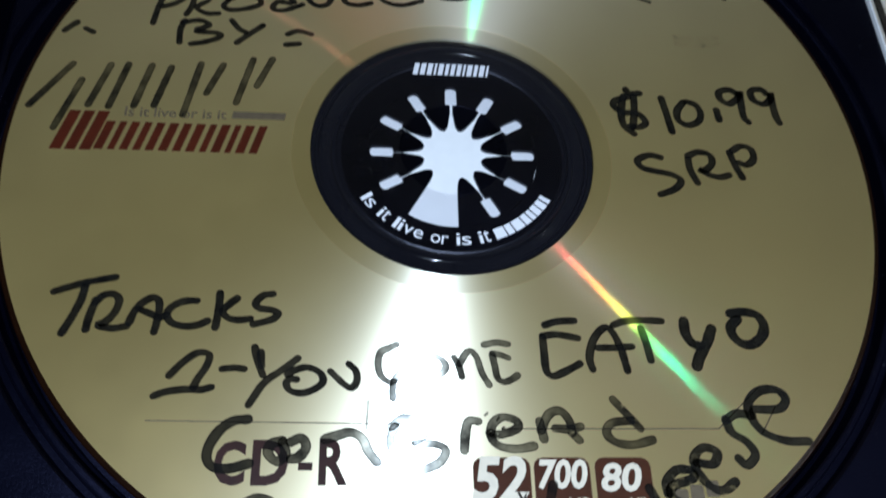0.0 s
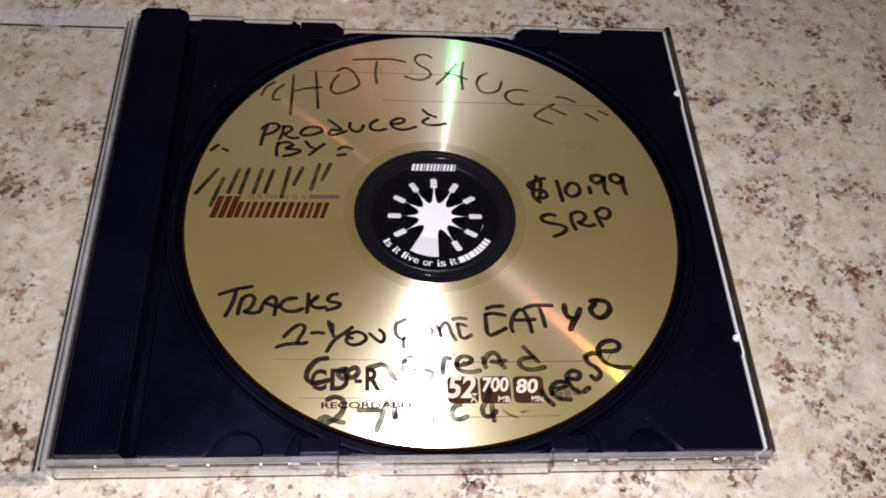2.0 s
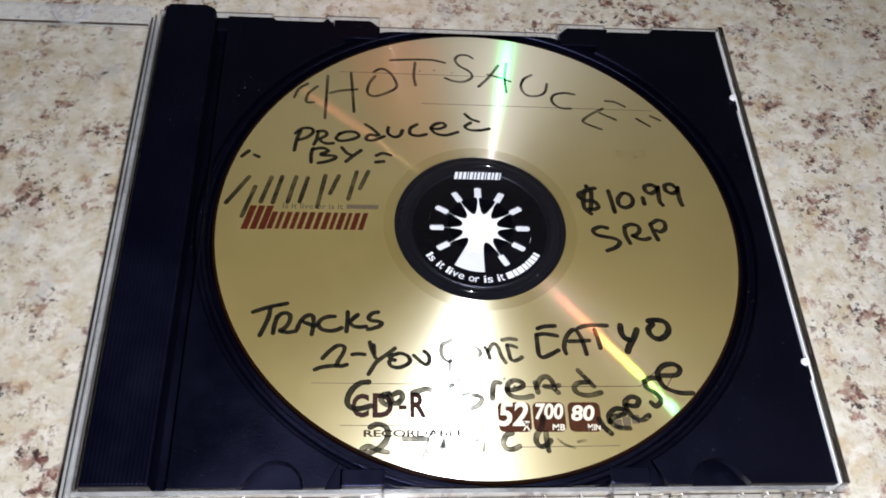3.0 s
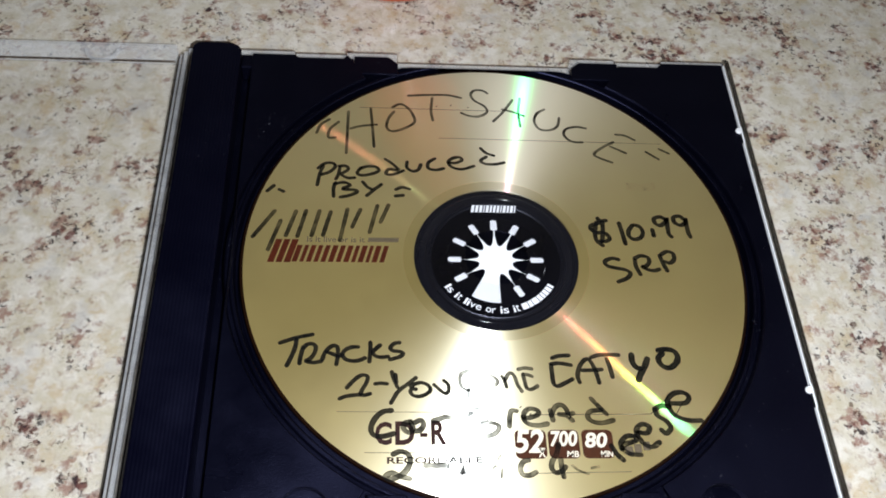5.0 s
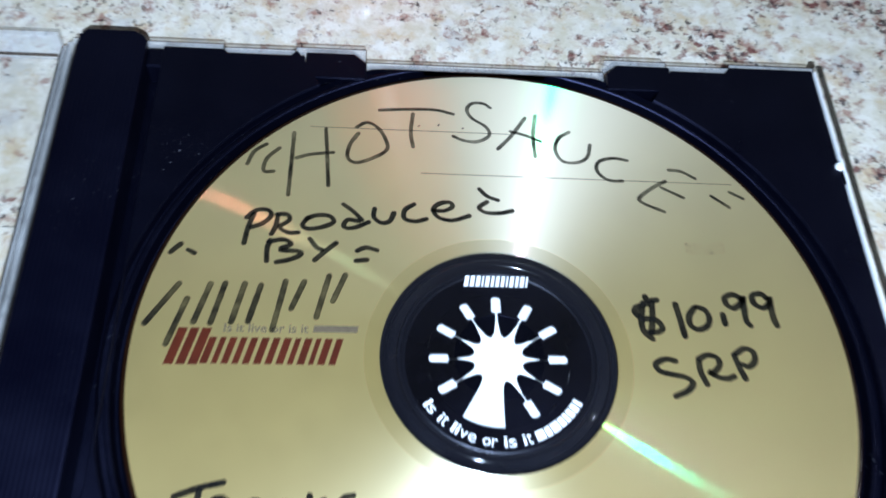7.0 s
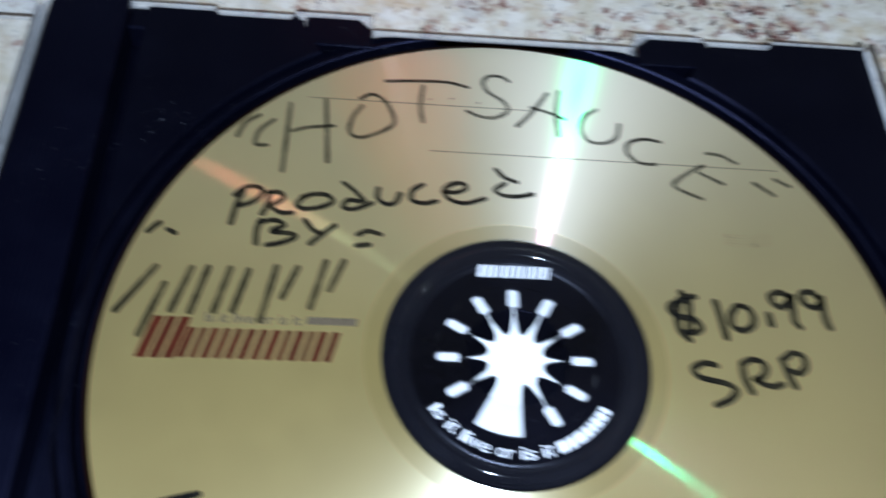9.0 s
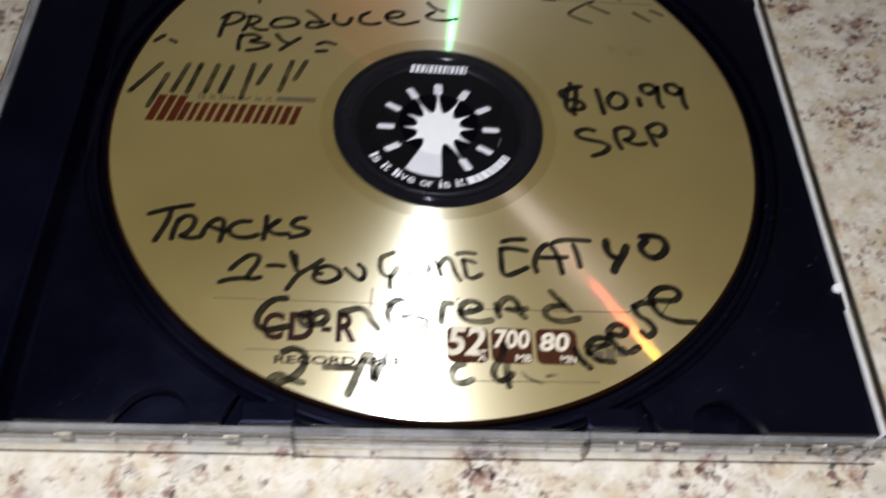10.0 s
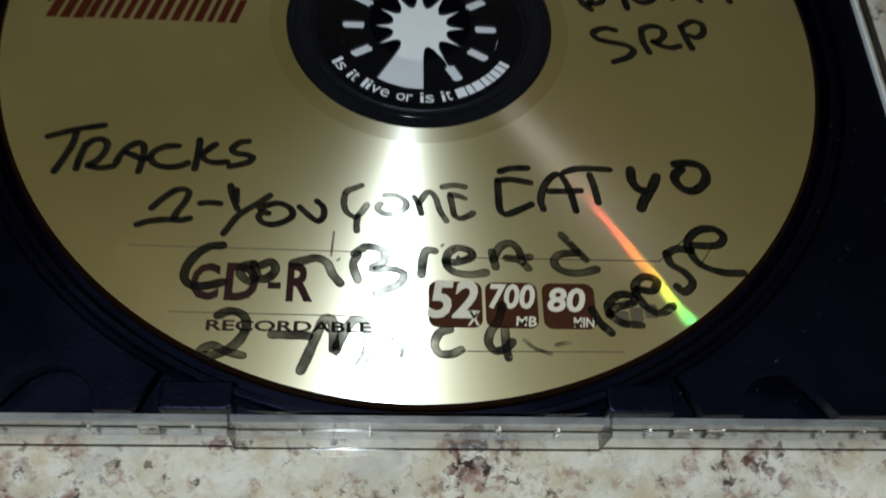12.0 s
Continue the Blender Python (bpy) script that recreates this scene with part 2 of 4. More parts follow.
def box(bm, x0, x1, y0, y1, z0, z1, bevel=0.0):
    made = bmesh.ops.create_cube(bm, size=1, matrix=Matrix.LocRotScale(((x0 + x1) / 2, (y0 + y1) / 2, (z0 + z1) / 2), None, (x1 - x0, y1 - y0, z1 - z0)))
    if bevel:
        edges = list({e for v in made["verts"] for e in v.link_edges})
        bmesh.ops.bevel(bm, geom=edges, offset=bevel, segments=2, profile=0.5, affect="EDGES")
    return bm


def lathe(bm, profile, steps=96, centre=(0, 0), closed=False):
    """Turns a profile of (radius, height) about the upright axis."""
    rings = [[bm.verts.new((centre[0] + r * math.cos(math.tau * k / steps), centre[1] + r * math.sin(math.tau * k / steps), z)) for k in range(steps)] for r, z in profile]
    pairs = list(zip(rings, rings[1:])) + ([(rings[-1], rings[0])] if closed else [])
    for a, b in pairs:
        for k in range(steps):
            bm.faces.new((a[k], a[k - 1], b[k - 1], b[k]))
    return rings


def prism(bm, points, z0, z1):
    """An upright prism on a flat outline."""
    low, high = [[bm.verts.new((x, y, z)) for x, y in points] for z in (z0, z1)]
    bm.faces.new(low[::-1])
    bm.faces.new(high)
    for k in range(len(points)):
        bm.faces.new((low[k - 1], low[k], high[k], high[k - 1]))


def empty(name, x=0, y=0, z=0):
    ob = new(name)
    ob.empty_display_size = 0.01
    ob.location = (x * MM, y * MM, z * MM)
    return ob


# ---- the room round the counter ----
def slab(name, x0, x1, y0, y1, z0, z1, material, label, category, bevel=0.0):
    ob = part(name, box(bmesh.new(), x0, x1, y0, y1, z0, z1, bevel), material)
    return tagged(ob, label, category, kind="structure")


slab("countertop", -900, 1100, -330, 420, -32, 0, GRANITE, "polished cream granite countertop with maroon and black flecks", "countertop", 4)
slab("counter_base", -880, 1080, -300, 418, -900, -32, CABINET_WOOD, "brown wooden cabinet base under the countertop", "cabinet")
slab("floor", -2000, 2200, -2400, 422, -950, -900, FLOOR_TILE, "plain brown kitchen floor", "floor")
slab("wall_north", -2000, 2200, 422, 522, -900, 1650, WALL_PAINT, "plain beige painted kitchen wall", "wall")
slab("wall_south", -2000, 2200, -2500, -2400, -900, 1650, WALL_PAINT, "plain beige painted kitchen wall", "wall")
slab("wall_west", -2100, -2000, -2400, 422, -900, 1650, WALL_PAINT, "plain beige painted kitchen wall", "wall")
slab("wall_east", 2200, 2300, -2400, 422, -900, 1650, WALL_PAINT, "plain beige painted kitchen wall", "wall")
slab("ceiling", -2000, 2200, -2400, 422, 1650, 1700, WALL_PAINT, "plain pale kitchen ceiling", "ceiling")

ceiling_lamp = tagged(empty("ceiling_lamp", 930, 240, 1650), "small round white ceiling lamp, switched on", "lamp")
bm = bmesh.new()
lathe(bm, [(0.1, 0), (70, 0), (70, -25), (62, -25), (62, -10), (0.1, -10)], 32)
part("housing", bm, WHITE_METAL, ceiling_lamp)
bm = bmesh.new()
lathe(bm, [(0.1, -12), (60, -12), (60, -22), (0.1, -24)], 32)
part("diffuser", bm, LAMP_GLASS, ceiling_lamp, "warm glowing glass diffuser")


# ---- the jewel case ----
case = tagged(empty("cd_case"), "open jewel case with black tray and clear plastic shell on granite", "cd case")
LEFT, RIGHT, FRONT, BACK = -62.2, 67.6, -60.6, 62.4
PLATEAU, GROOVE_R = 7.6, 63.5


def tray_outline():
    """The tray's raised part seen from above, with its cut-outs at the back and front and two thumb notches."""
    pts = [(RIGHT, FRONT), (RIGHT, BACK + 1.2), (50, BACK + 1.2), (49, BACK - 0.4), (38, BACK - 0.4), (37, BACK + 0.8), (26, BACK + 0.8), (24.4, BACK - 1.4), (24.4, 40)]
    pts += [(-23.2, 40), (-23.2, BACK - 1.2), (-25, BACK + 0.8), (-37, BACK + 0.8), (-38, BACK - 0.4), (-50, BACK - 0.4), (-51, BACK + 0.6), (LEFT, BACK + 0.6), (LEFT, FRONT)]

    def notch(x, r=5.2):
        return [(x - r * math.cos(math.pi * k / 12), FRONT + r * math.sin(math.pi * k / 12)) for k in range(13)]

    pts += notch(-42.4) + [(-21.8, FRONT), (-21.8, -40), (22, -40), (22, FRONT)] + notch(43.3)
    return pts


def reach(points, angle):
    """How far a ray from the middle goes until it first leaves the outline."""
    dx, dy, best = math.cos(angle), math.sin(angle), 1e9
    for (x0, y0), (x1, y1) in zip(points, points[1:] + points[:1]):
        ex, ey = x1 - x0, y1 - y0
        det = ex * dy - ey * dx
        if abs(det) > 1e-9:
            s, d = (dx * y0 - dy * x0) / det, (ex * y0 - ey * x0) / det
            if -1e-9 <= s <= 1 + 1e-9 and d > 1e-6:
                best = min(best, d)
    return best


def build_tray():
    outline = tray_outline()
    angles = sorted({round(math.atan2(y, x) % math.tau + e, 6) for x, y in outline for e in (-2e-4, 2e-4)} | {round(math.tau * k / 220, 6) for k in range(220)})
    for side in (1, -1):
        bm = bmesh.new()
        cols = []
        for a in angles:
            far = reach(outline, a)
            near = min(GROOVE_R, far - 0.6) if math.cos(a) < -0.75 else GROOVE_R
            if far <= near + 0.3 or math.cos(a) * side < 0:
                cols.append(None)
                continue
            c, s = math.cos(a), math.sin(a)
            cols.append([bm.verts.new((r * c, r * s, z)) for r, z in ((near, PLATEAU - 0.5), (near + 0.3, PLATEAU), (far - 0.15, PLATEAU), (far, PLATEAU - 0.2), (far, 5.6))])
        for a, b in zip(cols, cols[1:] + cols[:1]):
            if a and b:
                for k in range(4):
                    bm.faces.new((a[k], b[k], b[k + 1], a[k + 1]))
            elif a or b:
                bm.faces.new(a or b)
        part("tray_side", bm, TRAY_BLACK, case, "black plastic tray surface")

    # the round well: two steps down to the floor under the disc
    bm = bmesh.new()
    lathe(bm, [(GROOVE_R, PLATEAU - 0.5), (63.3, 5.9), (62.6, 5.8), (62.3, 6.9), (62.1, 7.0), (61.6, 7.0), (61.4, 6.8), (61.1, 4.6), (60.7, 4.4), (60.5, 3.4), (22, 3.4), (21.5, 5.2), (12.6, 5.15), (12.6, 3.0)], 160)
    for v in bm.verts:
        v.co.x, v.co.y = max(v.co.x, LEFT - 2.4), min(max(v.co.y, FRONT + 0.1), BACK - 2.6)
    part("disc_well", bm, TRAY_BLACK, case)

    # floor under the notches and the hinge groove
    for x0, x1, y0, y1 in ((LEFT + 0.4, RIGHT - 0.3, FRONT + 0.3, -40), (LEFT + 0.4, LEFT + 8, -39.9, BACK + 0.4), (LEFT + 8.1, -23.2, 42, BACK + 0.4), (24.4, RIGHT - 0.3, 42, BACK + 0.4)):
        part("tray_floor", box(bmesh.new(), x0, x1, y0, y1, 2.4, 3.2), TRAY_BLACK, case)
    part("hinge_trough", box(bmesh.new(), -77.5, LEFT + 1.6, FRONT + 0.3, BACK + 0.4, 1.55, 1.9), TRAY_BLACK, case)
    for x0, x1 in ((-61.9, -35.2), (37.8, RIGHT - 0.2)):
        part("tray_shoulder", box(bmesh.new(), x0, x1, 57.5, 62.12, 2.6, PLATEAU - 0.06, 0.2), TRAY_BLACK, case)
    part("tray_shoulder", box(bmesh.new(), -65.1, -62.0, 58.0, 62.6, 2.5, PLATEAU - 0.15, 0.4), TRAY_BLACK, case)
    for outer, inner, near, far, cut in ((-35, -23.2, 56.8, BACK + 0.75, 2.4), (37.6, 24.4, 56.8, BACK + 0.75, 2.4), (-30, -21.8, -57.0, FRONT + 0.2, 0.5), (30, 22, -57.0, FRONT + 0.2, 0.5)):
        way, out = math.copysign(cut, outer - inner), math.copysign(cut, near - far)
        bm = bmesh.new()
        prism(bm, [(outer, near), (inner, near), (inner, far + out), (inner + way, far), (outer, far)], 2.5, PLATEAU - 0.15)
        bmesh.ops.bevel(bm, geom=list(bm.edges), offset=0.25, segments=2, profile=0.5, affect="EDGES")
        part("tray_shoulder", bm, TRAY_BLACK, case)
    bm = bmesh.new()
    x0, x1, y0, y1, r = -77.9, -65.2, FRONT + 0.2, 65.6, 2.6
    arcs = [(x1 - r + r * math.cos(a), y1 - r + r * math.sin(a)) for a in (math.pi / 12 * k for k in range(7))]
    arcs += [(x0 + 1.2 - 1.2 * math.sin(a), y1 - 1.2 + 1.2 * math.cos(a)) for a in (math.pi / 12 * k for k in range(7))]
    prism(bm, [(x0, y0), (x1, y0)] + arcs, 2.4, 8.6)
    bmesh.ops.bevel(bm, geom=[e for e in bm.edges if all(v.co.z > 8 for v in e.verts)], offset=0.6, segments=3, profile=0.5, affect="EDGES")
    part("hinge_strip", bm, STRIP_BLACK, case, "finely ribbed black hinge strip")


build_tray()


def build_hub():
    """Eleven springy fingers round an open middle; the twelfth is broken off."""
    bm = bmesh.new()
    lathe(bm, [(20.5, 5.3), (19.2, 5.35), (19.0, 5.7), (18.7, 5.7), (18.5, 5.3), (17.0, 5.3), (16.8, 5.85), (16.3, 5.85), (16.1, 5.4), (15.8, 5.55), (15.5, 5.3)], 120)
    part("hub_ring", bm, HUB_NAVY_LIT, case, "glossy dark navy hub ring, colour greyed for the torch's reflection")
    bm = bmesh.new()
    lathe(bm, [(15.5, 5.3), (11.9, 5.3), (11.9, 4.6)], 120)
    part("hub_floor", bm, HUB_BLACK, case)
    missing = 8
    SLOT = ((12.2, 0.02), (11.6, 0.02), (11.5, 0.55), (11.2, 0.82), (8.5, 0.85), (8.3, 0.2), (7.0, 0.18), (6.6, 0.26), (5.6, 0.4), (5.0, 0.5), (4.6, 0.62), (4.3, 0.82), (4.15, 1.06))
    WEDGE = ((12.2, 0.02), (11.9, 0.02), (11.8, 0.5), (9.0, 0.5), (7.0, 0.5), (5.6, 0.52), (5.0, 0.58), (4.6, 0.66), (4.3, 0.82), (4.15, 1.06))
    for k in range(12):
        if k == missing:
            continue
        mid = math.radians(15 + 30 * k)
        line = []
        for side, beside in ((-1, (missing + 1) % 12), (1, missing - 1)):
            edge = SLOT if k != beside else WEDGE
            pts = [(r, mid + side * (math.radians(15) - math.asin(gap / r))) for r, gap in edge]
            line += pts if side < 0 else pts[::-1]
        bm = bmesh.new()
        prism(bm, [(r * math.cos(a), r * math.sin(a)) for r, a in line], 4.75, 5.25)
        part("hub_finger", bm, HUB_BLACK, case)


build_hub()
# white plug added close under the fingers, where light still reaches through the slots
bm = bmesh.new()
lathe(bm, [(0.02, 4.5), (12.3, 4.5), (12.3, 1.5), (0.02, 1.5)], 48)
part("hub_bright_plug", bm, PAPER, case, "white plug added under the hub fingers to keep their slots bright")

bm = bmesh.new()
box(bm, -78.6, 67.9, FRONT + 4.0, BACK - 1.6, 1.25, 1.5)
box(bm, 67.75, 68.05, FRONT - 0.2, BACK + 0.6, 1.5, 8.0)
part("inlay_card", bm, PAPER, case, "plain white paper inlay card with folded spines")

bm = bmesh.new()
box(bm, -79.4, 69.6, -60.7, 64.8, 0.05, 1.2)
part("base_plate", bm, CLEAR, case, "clear plastic base plate")


def bars(name, rows, material=MOULDED, bevel=0.18, label="", parent=case):
    for x0, x1, y0, y1, z0, z1 in rows:
        part(name, box(bmesh.new(), x0, x1, y0, y1, z0, z1, bevel), material, parent, label)


for x0, x1, out in ((-79.4, -22.2, 0.0), (-22.0, 22.2, 0.25), (22.4, 69.4, 0.0)):
    bars("front_wall", [(x0, x1, -61.75 - out, -60.8, 1.2, 7.0)], LIT_STRONG)
    bars("wall_edge_shade", [(x0, x1, -61.95 - out, -61.77 - out, 5.2, 5.45)], EDGE_SHADE, 0.0)
    bars("front_lip", [(x0 + 0.2, x1 - 0.2, -62.55 - out, -61.97 - out, 0.1, 4.2)], LIT_FAINT)
    bars("wall_edge_shade", [(x0, x1, -62.75 - out, -62.57 - out, 0.05, 0.5)], EDGE_SHADE, 0.0)
bars("wall_end_shade", [(-22.18, -22.02, -62.9, -60.9, 0.1, 6.4), (22.22, 22.38, -62.9, -60.9, 0.1, 6.4)], EDGE_SHADE, 0.0)
bars("right_wall", [(68.3, 69.6, -60.9, 64.6, 1.2, 8.4)])
for x0, x1, y0, y1, top in ((-79.4, -51, 63.2, 64.4, 7.4), (-50.8, -37.2, 62.2, 64.0, 7.0), (-37, -23.4, 63.2, 64.4, 7.4), (-23.2, 24.2, 59.9, 62.2, 6.2),
                            (24.4, 37, 63.2, 64.4, 7.4), (37.2, 50.2, 62.2, 64.0, 7.0), (50.4, 68.1, 63.6, 64.6, 7.4)):
    bars("back_wall", [(x0, x1, y0, y1, 1.2, top)], LIT_STRONG)
    bars("wall_edge_shade", [(x0, x1, y1 + 0.02, y1 + 0.17, top - 0.3, top - 0.05)], EDGE_SHADE, 0.0)
    bars("wall_end_shade", [(x1 + 0.03, x1 + 0.16, y0, y1, 2.0, top - 0.1)], EDGE_SHADE, 0.0)
bars("left_wall", [(-79.5, -78.7, -60.8, 64.0, 1.2, 7.0)], CLEAR)
bars("wall_edge_shade", [(-78.68, -78.5, -60.8, 64.0, 6.9, 7.4)], EDGE_SHADE, 0.0)
for x, y in ((-55, -62.1), (-31, -62.1), (31, -62.1), (35, -62.1), (58, -62.1), (62, -62.1)):
    bars("wall_tab", [(x - 1.1, x + 1.1, -62.5, -61.97, 4.25, 6.4)], MOULDED, 0.12)
for x in (-70, -48, -37.5, -26, -14, -6, 9, 16, 27, 48, 53, 66):
    bars("wall_rib", [(x - 0.14, x + 0.14, -62.45, -61.97, 4.25, 6.6)], MOULDED, 0.0)
for y in (39.6, -34.6):
    bm = bmesh.new()
    lathe(bm, [(0.05, 8.3), (0.7, 8.3), (0.9, 7.9), (0.9, 6.8), (0.05, 6.8)], 16, (67.4, y))
    box(bm, 67.75, 68.2, y - 4.2, y + 1.4, 6.4, 8.15, 0.12)
    part("catch_nub", bm, PAPER, case, "small whitish moulded catch")

lid = part("lid", box(bmesh.new(), -222, -83.4, -62.8, 64.6, 0.05, 1.25, 0.2), CLEAR, case, "clear plastic lid folded open flat on the counter")
bars("lid_wall", [(-222, -82.8, 65.0, 66.2, 0.05, 6.8), (-222, -80.2, -63.9, -62.9, 0.05, 6.0)], LID_HAZE_LIT, 0.15, "", lid)
bars("lid_edge", [(-83.2, -82.5, -62.7, 64.8, 0.05, 3.6)], CLEAR, 0.12, "", lid)
bars("lid_line_shade", [(-82.48, -82.2, -62.7, 64.8, 3.6, 4.4), (-81.22, -80.95, -62.4, 64.6, 4.6, 5.4), (-222, -84.0, 64.68, 64.92, 1.3, 1.9)], EDGE_SHADE, 0.0, "", lid)
# whitened edges stand for light piped along the plastic
bars("lid_edge", [(-82.15, -81.25, -62.7, 64.8, 0.05, 4.6)], LID_HAZE_LIT, 0.12, "", lid)
bars("lid_edge", [(-80.9, -79.7, -62.0, 64.6, 0.05, 5.9)], LIT_STRONG, 0.12, "", lid)


def half_tab(x, y, side):
    bm = bmesh.new()
    pts = [(x + 4.6 * math.cos(math.pi * k / 14), y - side * 4.2 * math.sin(math.pi * k / 14)) for k in range(15)]
    pts += [(x + 3.8 * math.cos(math.pi * k / 14), y - side * 3.4 * math.sin(math.pi * k / 14)) for k in range(14, -1, -1)]
    prism(bm, pts, 5.0, 5.8)
    # the tab's whitened plastic stands for its glints
    part("lid_tab", bm, LID_HAZE_LIT, lid, "half-round booklet tab")


for x in (-102.5, -195):
    half_tab(x, 64.9, 1)
    half_tab(x, -62.8, -1)

# ---- the disc ----
disc = tagged(empty("compact_disc", 0, 0, DISC_TOP - 1.2), "gold recordable disc covered in black marker handwriting, lying in the tray", "disc")
disc.location = (0, 0, 0)


def ring(name, r0, r1, z0, z1, material, label="", chamfer=0.0):
    bm = bmesh.new()
    c = chamfer
    lathe(bm, [(r0, z0), (r0, z1), (r1 - c, z1), (r1, z1 - c), (r1, z0 + c), (r1 - c, z0)], 180, closed=True)
    return part(name, bm, material, disc, label)


ring("label_side", 22.2, 59.3, DISC_TOP - 0.5, DISC_TOP, GOLD, "shiny gold label side")
ring("inner_band", 19.7, 22.2, DISC_TOP - 0.5, DISC_TOP - 0.01, GOLD_DULL, "duller gold band")
ring("outer_rim", 59.3, 60.0, DISC_TOP - 1.2, DISC_TOP - 0.02, RIM_AMBER, "amber see-through rim", 0.15)
ring("clear_centre", 7.5, 19.7, DISC_TOP - 0.5, DISC_TOP - 0.02, RING_CLEAR, "clear plastic centre")
bm = bmesh.new()
lathe(bm, [(17.4 + 0.7 * math.cos(math.pi * k / 8), DISC_TOP - 0.03 + 0.28 * math.sin(math.pi * k / 8)) for k in range(9)], 144)
part("stacking_ring", bm, RING_SATIN, disc, "", True)

# ---- pen strokes ----
INK_Z = DISC_TOP + 0.03


def smooth_line(points, per=5):
    """A curve through the points."""
    if len(points) < 3:
        return [Vector(p) for p in points]
    pts = [Vector(p) for p in points]
    ext = [2 * pts[0] - pts[1]] + pts + [2 * pts[-1] - pts[-2]]
    out = []
    for a, b, c, d in zip(ext, ext[1:], ext[2:], ext[3:]):
        for k in range(per):
            t = k / per
            out.append(0.5 * (2 * b + (c - a) * t + (2 * a - 5 * b + 4 * c - d) * t * t + (3 * b - a - 3 * c + d) * t ** 3))
    return out + [pts[-1]]


def ribbon(bm, line, width, z):
    """A flat stroke with round ends, uneven like a felt pen's; "core" is 0 along its borders and 1 down its middle."""
    core = bm.verts.layers.float.get("core") or bm.verts.layers.float.new("core")
    dense = []
    for a, b in zip(line, line[1:]):
        n = max(1, int((b - a).length / 0.4))
        dense += [a.lerp(b, k / n) for k in range(n)]
    dense.append(line[-1])
    count = len(dense) - 1
    half = []
    for k, p in enumerate(dense):
        d = (dense[min(k + 1, count)] - dense[max(k - 1, 0)]).normalized()
        slant = abs(d.x * 0.5 + d.y * 0.86)
        uneven = 0.13 * noise.noise(Vector((p.x * 0.7, p.y * 0.7, 3.0))) + 0.06 * noise.noise(Vector((p.x * 4.0, p.y * 4.0, 9.0)))
        half.append((d, width / 2 * (0.8 + 0.2 * slant + uneven)))
    tip = [(-0.92, 0.38), (-0.55, 0.8)]
    stops = [(dense[0] + half[0][0] * half[0][1] * a, half[0][0], half[0][1] * b) for a, b in tip]
    stops += [(p, d, w) for p, (d, w) in zip(dense, half)]
    stops += [(dense[-1] - half[-1][0] * half[-1][1] * a, half[-1][0], half[-1][1] * b) for a, b in reversed(tip)]
    rows = []
    for p, d, w in stops:
        side = Vector((-d.y, d.x)) * w
        row = [bm.verts.new((p.x + side.x * e, p.y + side.y * e, z)) for e in (1, 0.55, -0.55, -1)]
        row[1][core] = row[2][core] = 1.0
        rows.append(row)
    rows[0][1][core] = rows[0][2][core] = rows[-1][1][core] = rows[-1][2][core] = 0.0
    for a, b in zip(rows, rows[1:]):
        for k in range(3):
            bm.faces.new((a[k], a[k + 1], b[k + 1], b[k]))


def letter(word, x, y, wide, high, strokes, width, material):
    """One letter: its box on the disc in millimetres, and its pen strokes as shares of that box."""
    bm = bmesh.new()
    for k, stroke in enumerate(strokes):
        line = [(x + a * wide, y + b * high) for a, b in stroke]
        ribbon(bm, smooth_line(line), width, INK_Z + 0.006 * k)
    return part("handwritten_letter", bm, material, disc, word)


WORD = 'letter of the black marker word "HOT SAUCE" in quotes'
letter(WORD, -44.1, 35.3, 5.5, 6.0, [[(0.56, 1), (0.18, 0.71), (0, 0.24)], [(1, 0.87), (0.62, 0.47), (0.55, 0.01), (0.88, 0)]], 0.74, INK_THIN)
letter(WORD, -36.4, 30.3, 7.6, 15.0, [[(0.03, 0.92), (0.02, 0.53), (0, 0)], [(0.79, 1), (0.85, 0.64), (0.92, 0.15)], [(0.13, 0.54), (0.46, 0.60), (1, 0.64)]], 0.74, INK_THIN)
letter(WORD, -26.2, 37.8, 7.2, 9.3, [[(0.26, 0.72), (0.06, 0.45), (0, 0.13), (0.22, 0), (0.64, 0.12), (1, 0.34), (0.95, 0.62), (0.74, 0.89), (0.47, 1), (0.21, 0.88)]], 0.74, INK_THIN)
letter(WORD, -20.5, 41.8, 14.1, 8.9, [[(0, 0.94), (0.37, 0.99), (0.75, 1), (1, 0.90)], [(0.45, 0.87), (0.42, 0.37), (0.45, 0)]], 0.74, INK_THIN)
letter(WORD, -6.6, 43.5, 7.4, 9.2, [[(1, 0.89), (0.81, 1), (0.52, 0.99), (0.38, 0.82), (0.50, 0.60), (0.85, 0.39), (0.93, 0.17), (0.62, 0), (0.26, 0.02), (0, 0.12)]], 0.74, INK_THIN)
letter(WORD, 1.8, 40.4, 8.3, 9.8, [[(0.67, 0.93), (0.33, 0.49), (0, 0.16)], [(0.92, 1), (0.83, 0.51), (0.84, 0)], [(0.31, 0.59), (0.66, 0.50), (1, 0.37)]], 0.74, INK_THIN)
letter(WORD, 12.7, 39.4, 6.8, 7.1, [[(0.44, 1), (0.13, 0.78), (0, 0.40), (0.17, 0.04), (0.57, 0), (0.88, 0.19), (1, 0.59)]], 0.74, INK_THIN)
letter(WORD, 20.2, 35.5, 6.1, 5.2, [[(1, 0.92), (0.56, 1), (0.11, 0.83), (0, 0.45), (0.21, 0.11), (0.47, 0), (0.76, 0.01)]], 0.74, INK_THIN)
